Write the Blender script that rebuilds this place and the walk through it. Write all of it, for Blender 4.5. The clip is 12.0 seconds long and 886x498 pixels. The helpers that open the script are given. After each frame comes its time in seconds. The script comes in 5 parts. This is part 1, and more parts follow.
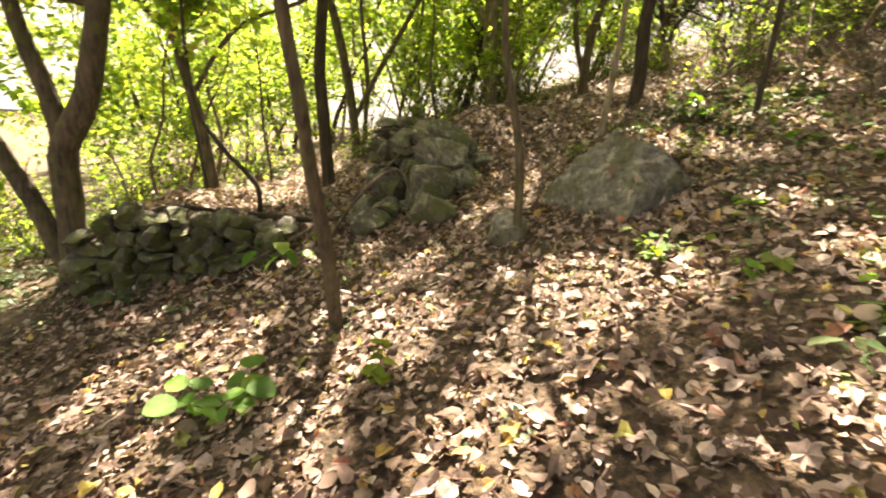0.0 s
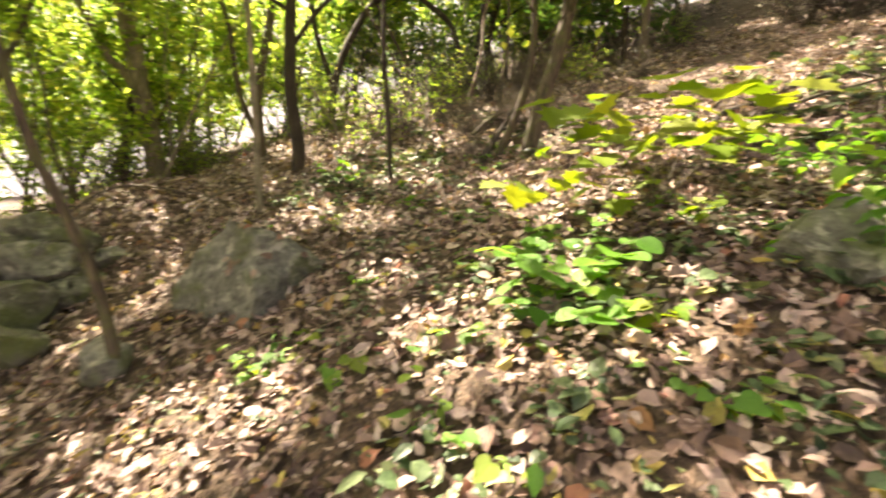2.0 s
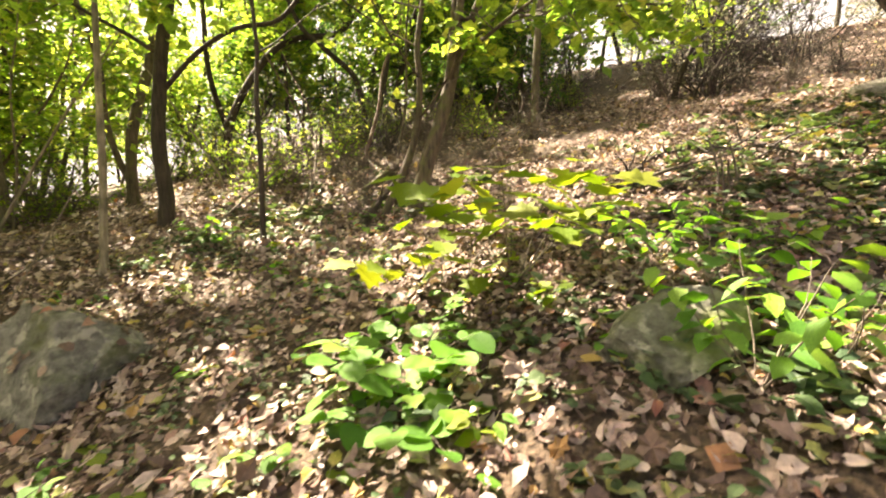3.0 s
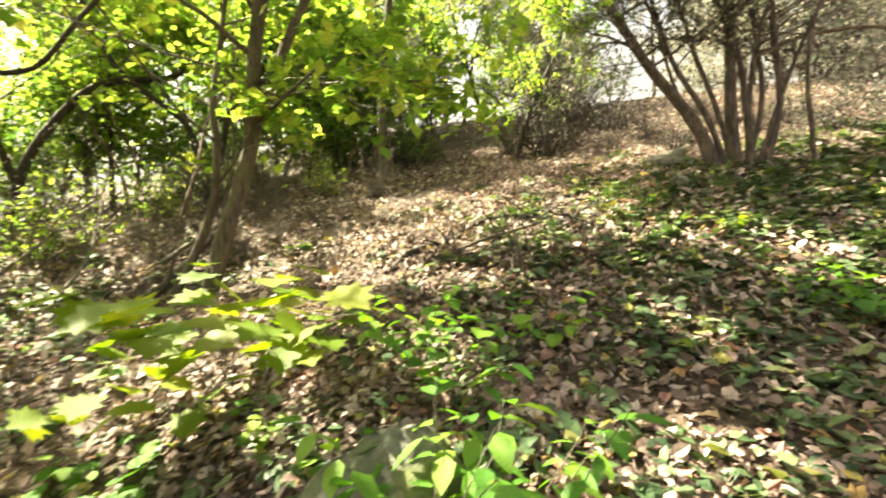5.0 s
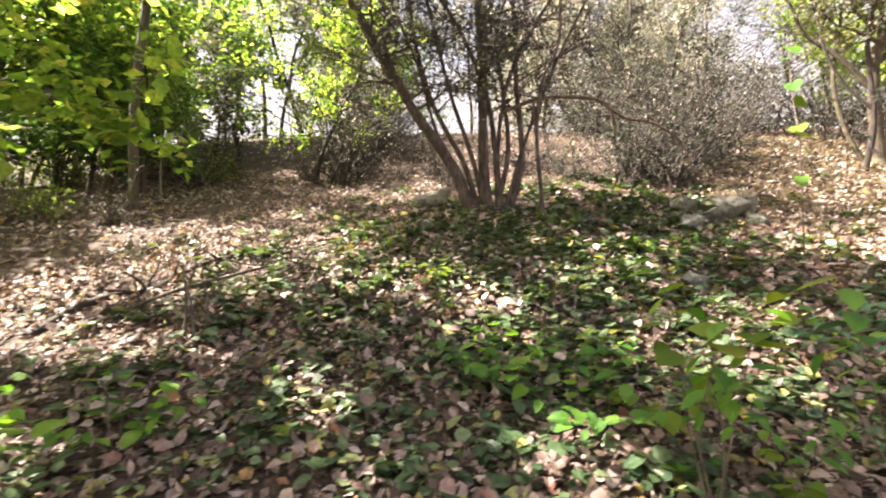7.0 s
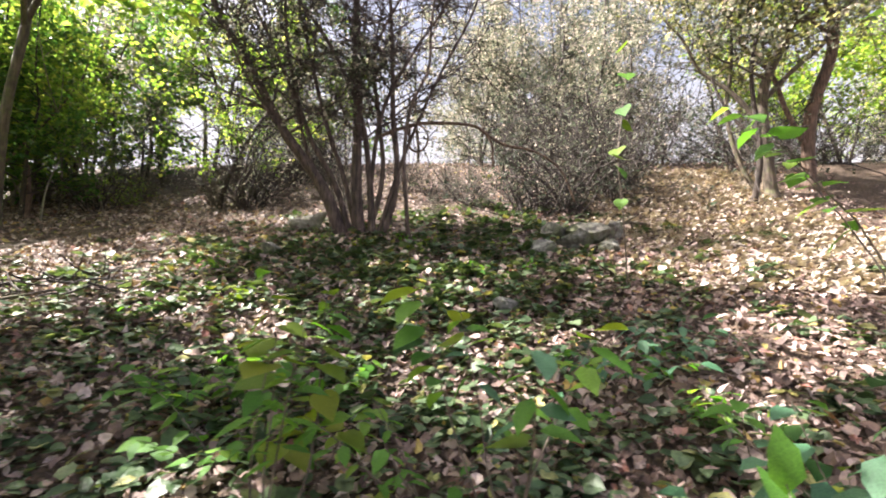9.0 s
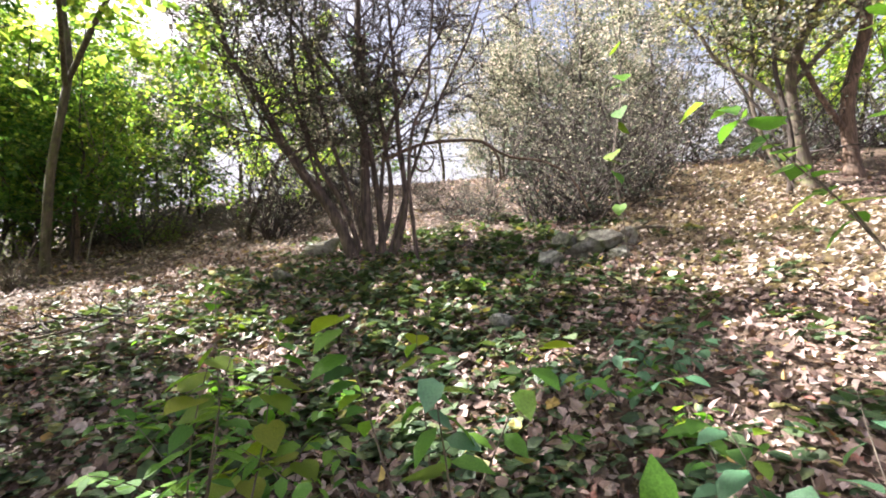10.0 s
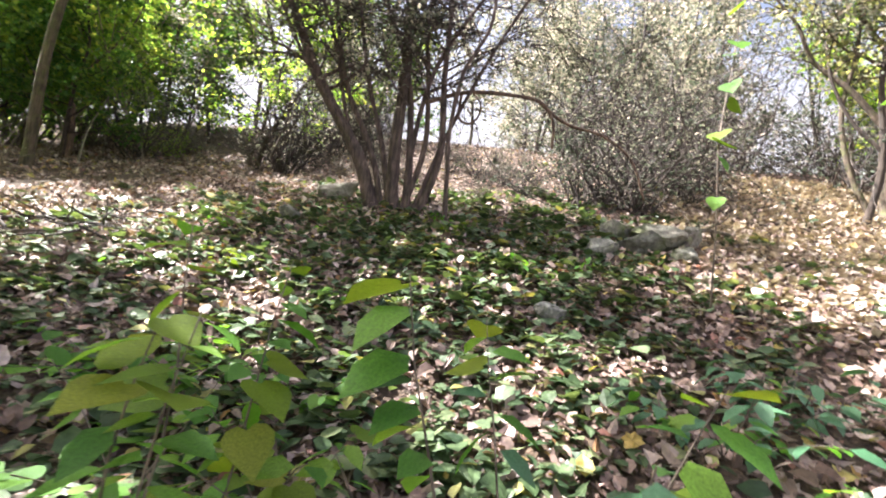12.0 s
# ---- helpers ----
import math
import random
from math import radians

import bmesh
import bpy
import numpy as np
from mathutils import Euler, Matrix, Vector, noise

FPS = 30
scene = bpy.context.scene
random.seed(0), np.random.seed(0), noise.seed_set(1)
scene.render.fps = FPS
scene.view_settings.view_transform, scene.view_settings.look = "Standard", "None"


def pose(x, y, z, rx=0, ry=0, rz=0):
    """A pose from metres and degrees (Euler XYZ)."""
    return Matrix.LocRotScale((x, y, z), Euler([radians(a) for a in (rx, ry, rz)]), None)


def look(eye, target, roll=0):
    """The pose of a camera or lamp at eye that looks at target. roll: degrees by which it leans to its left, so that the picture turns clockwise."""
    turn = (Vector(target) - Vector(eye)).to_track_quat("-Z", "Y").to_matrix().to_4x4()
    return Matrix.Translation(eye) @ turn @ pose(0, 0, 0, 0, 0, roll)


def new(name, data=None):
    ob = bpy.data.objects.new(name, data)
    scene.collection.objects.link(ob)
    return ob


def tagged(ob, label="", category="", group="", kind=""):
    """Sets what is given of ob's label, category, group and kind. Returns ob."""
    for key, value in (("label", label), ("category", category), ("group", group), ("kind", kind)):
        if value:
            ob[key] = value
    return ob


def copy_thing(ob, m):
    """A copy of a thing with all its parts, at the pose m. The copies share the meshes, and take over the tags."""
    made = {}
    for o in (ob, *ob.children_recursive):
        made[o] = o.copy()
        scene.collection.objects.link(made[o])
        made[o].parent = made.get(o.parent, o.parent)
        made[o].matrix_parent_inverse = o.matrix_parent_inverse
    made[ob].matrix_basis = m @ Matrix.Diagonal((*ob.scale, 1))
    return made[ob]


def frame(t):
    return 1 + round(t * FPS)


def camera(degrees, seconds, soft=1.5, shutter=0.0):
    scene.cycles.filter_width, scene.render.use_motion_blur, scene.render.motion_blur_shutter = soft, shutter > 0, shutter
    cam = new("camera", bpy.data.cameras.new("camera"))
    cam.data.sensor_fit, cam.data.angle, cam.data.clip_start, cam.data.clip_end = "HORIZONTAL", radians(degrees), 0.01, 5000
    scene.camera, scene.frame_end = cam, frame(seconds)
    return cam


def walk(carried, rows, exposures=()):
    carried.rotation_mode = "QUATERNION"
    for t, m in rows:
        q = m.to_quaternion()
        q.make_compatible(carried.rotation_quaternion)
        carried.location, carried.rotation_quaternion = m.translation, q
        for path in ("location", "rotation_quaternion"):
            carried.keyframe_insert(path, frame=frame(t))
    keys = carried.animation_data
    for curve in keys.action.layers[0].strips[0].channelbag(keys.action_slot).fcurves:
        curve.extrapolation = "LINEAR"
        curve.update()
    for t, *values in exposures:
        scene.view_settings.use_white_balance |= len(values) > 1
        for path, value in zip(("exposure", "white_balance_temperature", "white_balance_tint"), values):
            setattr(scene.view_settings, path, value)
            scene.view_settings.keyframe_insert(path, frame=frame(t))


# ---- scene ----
cam = camera(90.3, 12.0, soft=1.9, shutter=0.4)
PATH = [
    (0, (-0.08, -0.134, 1.306), (-0.013, 1.79, 0.762), 3.8),
    (0.5, (0.092, -0.114, 1.329), (0.302, 1.799, 0.784), 1.8),
    (1, (0.427, -0.146, 1.487), (0.73, 1.78, 1.039), 0.4),
    (1.5, (0.706, -0.094, 1.581), (1.324, 1.781, 1.258), -0.5),
    (2, (1.123, 0.047, 1.698), (2.196, 1.702, 1.364), -1.2),
    (2.5, (1.472, 0.009, 1.782), (2.741, 1.524, 1.478), -1.4),
    (2.7, (1.583, -0.028, 1.852), (2.901, 1.461, 1.638), -0.7),
    (4.3, (2.333, -0.311, 2.359), (3.768, 1.078, 2.252), -0.6),
    (4.4, (2.385, -0.39, 2.386), (3.843, 0.975, 2.284), -0.5),
    (4.5, (2.465, -0.435, 2.412), (3.953, 0.898, 2.316), -0.5),
    (5, (2.813, -0.607, 2.411), (4.465, 0.521, 2.413), -1.7),
    (5.5, (3.141, -0.741, 2.538), (4.891, 0.227, 2.561), -3.0),
    (6, (3.392, -1.157, 2.526), (5.224, -0.355, 2.531), -4.1),
    (6.5, (3.611, -1.607, 2.612), (5.491, -0.924, 2.627), -3.1),
    (7, (3.862, -2.047, 2.758), (5.777, -1.476, 2.813), -1.3),
    (7.5, (3.976, -2.505, 2.763), (5.895, -1.957, 2.888), -2.0),
    (7.7, (4.003, -2.719, 2.77), (5.924, -2.182, 2.906), -2.0),
    (9.3, (4.817, -4.237, 2.577), (6.727, -3.691, 2.809), -0.3),
    (9.5, (4.852, -4.347, 2.591), (6.73, -3.707, 2.842), -0.1),
    (10, (4.901, -4.55, 2.612), (6.754, -3.853, 2.895), -3.8),
    (10.5, (4.941, -4.58, 2.597), (6.79, -3.885, 2.911), -2.7),
    (11, (5.095, -4.42, 2.587), (6.945, -3.724, 2.897), -0.9),
    (11.5, (5.343, -3.995, 2.628), (7.209, -3.294, 2.803), 1.5),
    (12, (5.623, -3.845, 2.64), (7.489, -3.14, 2.786), 6.4),
]
walk(cam, [(t, look(eye, target, roll)) for t, eye, target, roll in PATH], exposures=[(0, 2.78, 8500, 12), (1.5, 2.88, 8200, 13), (2.5, 3.05, 8200, 15), (4.5, 3.05, 8100, -2), (5.5, 3.0, 7950, -2), (6.5, 2.95, 7250, 10), (7.5, 2.65, 6650, 18), (9.5, 2.5, 6250, 14), (11.5, 2.52, 6150, 16), (12, 2.85, 6150, 14)])

# ---------------------------------------------------------------- light
SUN = Vector((-0.06, 0.60, 0.80)).normalized()
world = bpy.data.worlds.new("sky")
scene.world = world
world.use_nodes = True
sky = world.node_tree.nodes.new("ShaderNodeTexSky")
sky.sky_type, sky.sun_disc = "NISHITA", False
sky.sun_elevation, sky.sun_rotation = math.asin(SUN.z), math.atan2(SUN.x, SUN.y)
sky.dust_density, sky.air_density, sky.ozone_density = 9.0, 0.7, 0.4
world.node_tree.links.new(sky.outputs[0], world.node_tree.nodes["Background"].inputs[0])
world.node_tree.nodes["Background"].inputs[1].default_value = 0.06
sun = new("sun", bpy.data.lights.new("sun", "SUN"))
sun.data.energy, sun.data.angle, sun.data.color = 5.0, radians(0.55), (1.0, 0.94, 0.84)
sun.matrix_world = look((0, 0, 30), tuple(Vector((0, 0, 30)) - SUN))


# ---------------------------------------------------------------- materials
def material(name):
    m = bpy.data.materials.new(name)
    m.use_nodes = True
    nt = m.node_tree
    return m, nt, nt.nodes["Principled BSDF"]


def node(nt, kind, **sets):
    n = nt.nodes.new("ShaderNode" + kind)
    for key, value in sets.items():
        n.inputs[key.replace("_", " ")].default_value = value
    return n


def ramp(nt, source, stops, constant=False):
    r = nt.nodes.new("ShaderNodeValToRGB")
    if constant:
        r.color_ramp.interpolation = "CONSTANT"
    els = r.color_ramp.elements
    while len(els) < len(stops):
        els.new(0.5)
    for e, (p, c) in zip(els, stops):
        e.position, e.color = p, (*c, 1)
    nt.links.new(source, r.inputs[0])
    return r.outputs[0]


def blend(nt, a, b, fac, mode="MIX"):
    m = nt.nodes.new("ShaderNodeMix")
    m.data_type, m.blend_type = "RGBA", mode
    for value, slot in ((fac, 0), (a, 6), (b, 7)):
        if isinstance(value, (int, float)):
            m.inputs[slot].default_value = value
        elif isinstance(value, tuple):
            m.inputs[slot].default_value = (*value, 1)
        else:
            nt.links.new(value, m.inputs[slot])
    return m.outputs[2]


def noise_out(nt, scale, detail=4.0, stretch=None, rough=0.55):
    n = node(nt, "TexNoise", Scale=scale, Detail=detail, Roughness=rough)
    co = nt.nodes.new("ShaderNodeTexCoord")
    src = co.outputs["Object"]
    if stretch:
        mp = nt.nodes.new("ShaderNodeMapping")
        mp.inputs["Scale"].default_value = stretch
        nt.links.new(src, mp.inputs[0])
        src = mp.outputs[0]
    nt.links.new(src, n.inputs["Vector"])
    return n.outputs[0]


def bump(nt, bsdf, height, strength=0.5, distance=0.02):
    b = node(nt, "Bump", Strength=strength, Distance=distance)
    nt.links.new(height, b.inputs["Height"])
    nt.links.new(b.outputs[0], bsdf.inputs["Normal"])


def leaf_material(name, stops, translucent, rough=0.5, per_object=False, spec=0.4, through_tint=(1.25, 1.2, 0.55)):
    """Leaves: each takes its own colour; thin, so part of the light shines through."""
    m, nt, b = material(name)
    if per_object:
        rnd = nt.nodes.new("ShaderNodeObjectInfo").outputs["Random"]
    else:
        rnd = nt.nodes.new("ShaderNodeNewGeometry").outputs["Random Per Island"]
    col = ramp(nt, rnd, stops)
    col = blend(nt, col, ramp(nt, noise_out(nt, 28.0, 3.0), [(0.3, (0.62, 0.62, 0.62)), (0.7, (1.18, 1.15, 1.1))]), 1.0, "MULTIPLY")
    nt.links.new(col, b.inputs["Base Color"])
    b.inputs["Roughness"].default_value = rough
    b.inputs["Specular IOR Level"].default_value = spec
    bump(nt, b, noise_out(nt, 45.0, 2.0), 0.35, 0.01)
    if translucent:
        t = nt.nodes.new("ShaderNodeBsdfTranslucent")
        nt.links.new(blend(nt, col, through_tint, 1.0, "MULTIPLY"), t.inputs[0])
        mix = node(nt, "MixShader", Fac=translucent)
        nt.links.new(b.outputs[0], mix.inputs[1])
        nt.links.new(t.outputs[0], mix.inputs[2])
        nt.links.new(mix.outputs[0], nt.nodes["Material Output"].inputs[0])
    return m


LITTER_STOPS = [(0.0, (0.065, 0.042, 0.032)), (0.18, (0.125, 0.082, 0.062)), (0.38, (0.21, 0.148, 0.115)), (0.56, (0.31, 0.235, 0.19)),
                (0.72, (0.42, 0.335, 0.28)), (0.87, (0.54, 0.455, 0.39)), (0.94, (0.27, 0.11, 0.075)), (0.97, (0.44, 0.34, 0.09)), (1.0, (0.26, 0.31, 0.10))]
LITTER_STOPS = [(at, (r, g * 0.97, b * 1.08)) for at, (r, g, b) in LITTER_STOPS]
MAT_LITTER = leaf_material("fallen_leaves", LITTER_STOPS, 0.12, 0.62)
MAT_FALLEN = leaf_material("single_fallen_leaf", LITTER_STOPS, 0.12, 0.55, per_object=True)
MAT_CANOPY = leaf_material("canopy_leaf", [(0.0, (0.11, 0.21, 0.035)), (0.45, (0.22, 0.36, 0.06)), (0.8, (0.37, 0.48, 0.09)), (1.0, (0.52, 0.50, 0.13))], 0.66, 0.5, through_tint=(1.16, 1.2, 0.8))
# deep green, darkened to put the eastern trees' shade into the leaf colour
MAT_SHADED = leaf_material("shaded_green_leaf", [(0.0, (0.045, 0.115, 0.025)), (0.5, (0.09, 0.19, 0.04)), (0.85, (0.17, 0.27, 0.055)), (1.0, (0.32, 0.36, 0.075))], 0.5, 0.5, through_tint=(1.12, 1.2, 0.85))
# the palest stop colours some leaves as if struck by sun
MAT_SHRUB_LEAF = leaf_material("dull_shrub_leaf", [(0.0, (0.05, 0.072, 0.045)), (0.35, (0.15, 0.18, 0.125)), (0.7, (0.27, 0.29, 0.21)), (1.0, (0.52, 0.48, 0.42))], 0.55, 0.5, through_tint=(1.1, 1.0, 0.98))
MAT_OLIVE = leaf_material("olive_dry_leaf", [(0.0, (0.08, 0.10, 0.05)), (0.45, (0.18, 0.20, 0.085)), (0.8, (0.32, 0.32, 0.14)), (1.0, (0.48, 0.44, 0.25))], 0.55, 0.5, through_tint=(1.1, 1.1, 0.8))
MAT_GLARE_LEAF = leaf_material("sun_glare_leaf", [(0.0, (0.22, 0.17, 0.14)), (0.5, (0.42, 0.36, 0.31)), (1.0, (0.62, 0.56, 0.50))], 0.12, 0.6)
MAT_THORN_LEAF = leaf_material("grey_green_thorn_leaf", [(0.0, (0.03, 0.042, 0.032)), (0.5, (0.075, 0.10, 0.07)), (0.85, (0.14, 0.17, 0.125)), (1.0, (0.26, 0.26, 0.22))], 0.35, 0.5, through_tint=(1.0, 1.05, 0.9))
MAT_GREEN = leaf_material("young_green_leaf", [(0.0, (0.07, 0.20, 0.03)), (0.6, (0.13, 0.31, 0.045)), (1.0, (0.24, 0.40, 0.06))], 0.52, 0.45, per_object=True)
MAT_YELLOW = leaf_material("yellowing_leaf", [(0.0, (0.11, 0.20, 0.018)), (0.7, (0.20, 0.29, 0.03)), (1.0, (0.25, 0.29, 0.04))], 0.5, 0.5, per_object=True)
MAT_BLUE = leaf_material("blue_green_leaf", [(0.0, (0.05, 0.14, 0.07)), (1.0, (0.10, 0.22, 0.12))], 0.25, 0.4, per_object=True)
MAT_COVER = leaf_material("ground_cover_leaf", [(0.0, (0.035, 0.07, 0.035)), (0.5, (0.075, 0.125, 0.055)), (0.8, (0.13, 0.19, 0.10)), (0.93, (0.20, 0.25, 0.13)), (1.0, (0.36, 0.34, 0.12))], 0.3, 0.45)


def make_soil():
    m, nt, b = material("leaf_mould")
    fine = noise_out(nt, 22.0, 6.0)
    broad = noise_out(nt, 1.3, 4.0)
    col = ramp(nt, fine, [(0.3, (0.022, 0.015, 0.011)), (0.5, (0.07, 0.048, 0.033)), (0.7, (0.16, 0.112, 0.08))])
    col = blend(nt, col, ramp(nt, broad, [(0.35, (0.7, 0.66, 0.6)), (0.7, (1.2, 1.15, 1.1))]), 1.0, "MULTIPLY")
    nt.links.new(col, b.inputs["Base Color"])
    b.inputs["Roughness"].default_value = 0.9
    bump(nt, b, fine, 0.9, 0.05)
    return m


def make_bark(name, dark, light, moss=0.0):
    m, nt, b = material(name)
    ridges = noise_out(nt, 26.0, 5.0, (1.0, 1.0, 0.16))
    patches = noise_out(nt, 5.0, 4.0)
    col = ramp(nt, ridges, [(0.32, dark), (0.68, light)])
    col = blend(nt, col, ramp(nt, patches, [(0.35, (0.65, 0.63, 0.6)), (0.65, (1.2, 1.18, 1.12))]), 1.0, "MULTIPLY")
    if moss:
        col = blend(nt, col, (0.10, 0.12, 0.035), ramp(nt, noise_out(nt, 7.0, 5.0), [(0.5, (0, 0, 0)), (0.66, (moss, moss, moss))]))
    nt.links.new(col, b.inputs["Base Color"])
    b.inputs["Roughness"].default_value = 0.85
    bump(nt, b, ridges, 0.8, 0.02)
    return m


def make_rock(name, dark, light, moss):
    m, nt, b = material(name)
    grain = noise_out(nt, 14.0, 7.0, None, 0.65)
    patches = noise_out(nt, 3.2, 5.0)
    col = ramp(nt, grain, [(0.3, dark), (0.7, light)])
    lichen = ramp(nt, noise_out(nt, 9.0, 3.0), [(0.56, (0, 0, 0)), (0.66, (0.6, 0.6, 0.6))])
    col = blend(nt, col, (0.42, 0.42, 0.37), lichen)
    col = blend(nt, col, (0.085, 0.105, 0.03), ramp(nt, patches, [(0.62 - moss, (0, 0, 0)), (0.78 - moss, (0.85, 0.85, 0.85))]))
    info = nt.nodes.new("ShaderNodeObjectInfo")
    col = blend(nt, col, ramp(nt, info.outputs["Random"], [(0.0, (0.72, 0.7, 0.68)), (1.0, (1.2, 1.18, 1.15))]), 1.0, "MULTIPLY")
    nt.links.new(col, b.inputs["Base Color"])
    b.inputs["Roughness"].default_value = 0.88
    bump(nt, b, grain, 0.9, 0.04)
    return m


MAT_SOIL = make_soil()
MAT_BARK = make_bark("grey_brown_bark", (0.034, 0.026, 0.020), (0.125, 0.098, 0.074), 0.5)
MAT_BARK_DARK = make_bark("dark_bark", (0.016, 0.012, 0.010), (0.06, 0.044, 0.034))
MAT_BARK_PALE = make_bark("pale_bark", (0.10, 0.085, 0.068), (0.30, 0.26, 0.21), 0.3)
MAT_BARK_WARM = make_bark("warm_brown_bark", (0.045, 0.028, 0.022), (0.19, 0.13, 0.098))
MAT_BARK_STEM = make_bark("reddish_grey_bark", (0.028, 0.02, 0.019), (0.135, 0.098, 0.088))
MAT_TWIG = make_bark("dry_twig", (0.055, 0.043, 0.035), (0.19, 0.155, 0.13))
MAT_TWIG_DARK = make_bark("dark_twig", (0.022, 0.017, 0.016), (0.085, 0.068, 0.062))
MAT_ROCK = make_rock("grey_stone", (0.05, 0.05, 0.046), (0.25, 0.25, 0.23), 0.10)
MAT_ROCK_MOSS = make_rock("mossy_stone", (0.04, 0.04, 0.034), (0.18, 0.18, 0.15), 0.16)
MAT_ROCK_WALL = make_rock("dark_wall_stone", (0.022, 0.022, 0.019), (0.13, 0.127, 0.108), 0.13)
MAT_ROCK_PALE = make_rock("pale_stone", (0.12, 0.115, 0.095), (0.34, 0.33, 0.28), 0.14)

# ---------------------------------------------------------------- shape of the hillside
BUMPS = [(-1, 3, 3, -0.573), (3, 6, 3, -0.172), (5, -1, 3, -0.274), (8, -3.5, 2.5, -0.581), (11, 0, 3, 0.331), (9, 3, 3, -0.449),
         (2, 1, 2.5, 0.085), (4, -6, 4, 0.202), (7, 8, 4, 0.367), (0.6, 7.9, 0.9, 0.62), (5.5, 5.0, 1.1, -0.26), (11.9, -0.6, 1.1, -0.12)]
WALL_A, WALL_B = np.array((-3.95, 4.66)), np.array((-1.7, 5.12))
WALL_DIR = (WALL_B - WALL_A) / np.linalg.norm(WALL_B - WALL_A)
WALL_NORMAL = np.array((-WALL_DIR[1], WALL_DIR[0]))


def terrain(x, y):
    """Height of the hillside; works on single numbers and on arrays."""
    x, y = np.asarray(x, float), np.asarray(y, float)
    xs = np.where(x > 20, 20 + 3 * np.tanh((x - 20) / 3), np.where(x < -4, -4 + 20 * np.tanh((x + 4) / 20), x))
    z = 0.161 + 0.301 * xs + 0.094 * 25 * np.tanh(y / 25)
    for cx, cy, s, a in BUMPS:
        z = z + a * np.exp(-((x - cx) ** 2 + (y - cy) ** 2) / (2 * s * s))
    # the crest beyond the many-stemmed tree
    rise = np.clip((x - 12.8) / 7.5, 0, 1)
    z = z + 1.15 * rise * rise * (3 - 2 * rise)
    # the terrace held up by the dry-stone wall
    along = (x - WALL_A[0]) * WALL_DIR[0] + (y - WALL_A[1]) * WALL_DIR[1]
    behind = (x - WALL_A[0]) * WALL_NORMAL[0] + (y - WALL_A[1]) * WALL_NORMAL[1]
    lift = np.clip((behind - 0.10) / 0.22, 0, 1) * np.clip((4.6 - behind) / 2.4, 0, 1) * np.clip((along + 0.6) / 0.9, 0, 1) * np.clip((3.6 - along) / 1.8, 0, 1)
    z = z + lift * np.clip(-0.02 - z, 0, 1.2)
    # small unevenness
    z = z + 0.025 * np.sin(2.1 * x + 1.3 * y) * np.sin(1.7 * y - 0.6 * x) + 0.012 * np.sin(5.3 * x + 0.7) * np.sin(4.7 * y + 1.9)
    return z


def ground_z(x, y):
    return float(terrain(x, y))


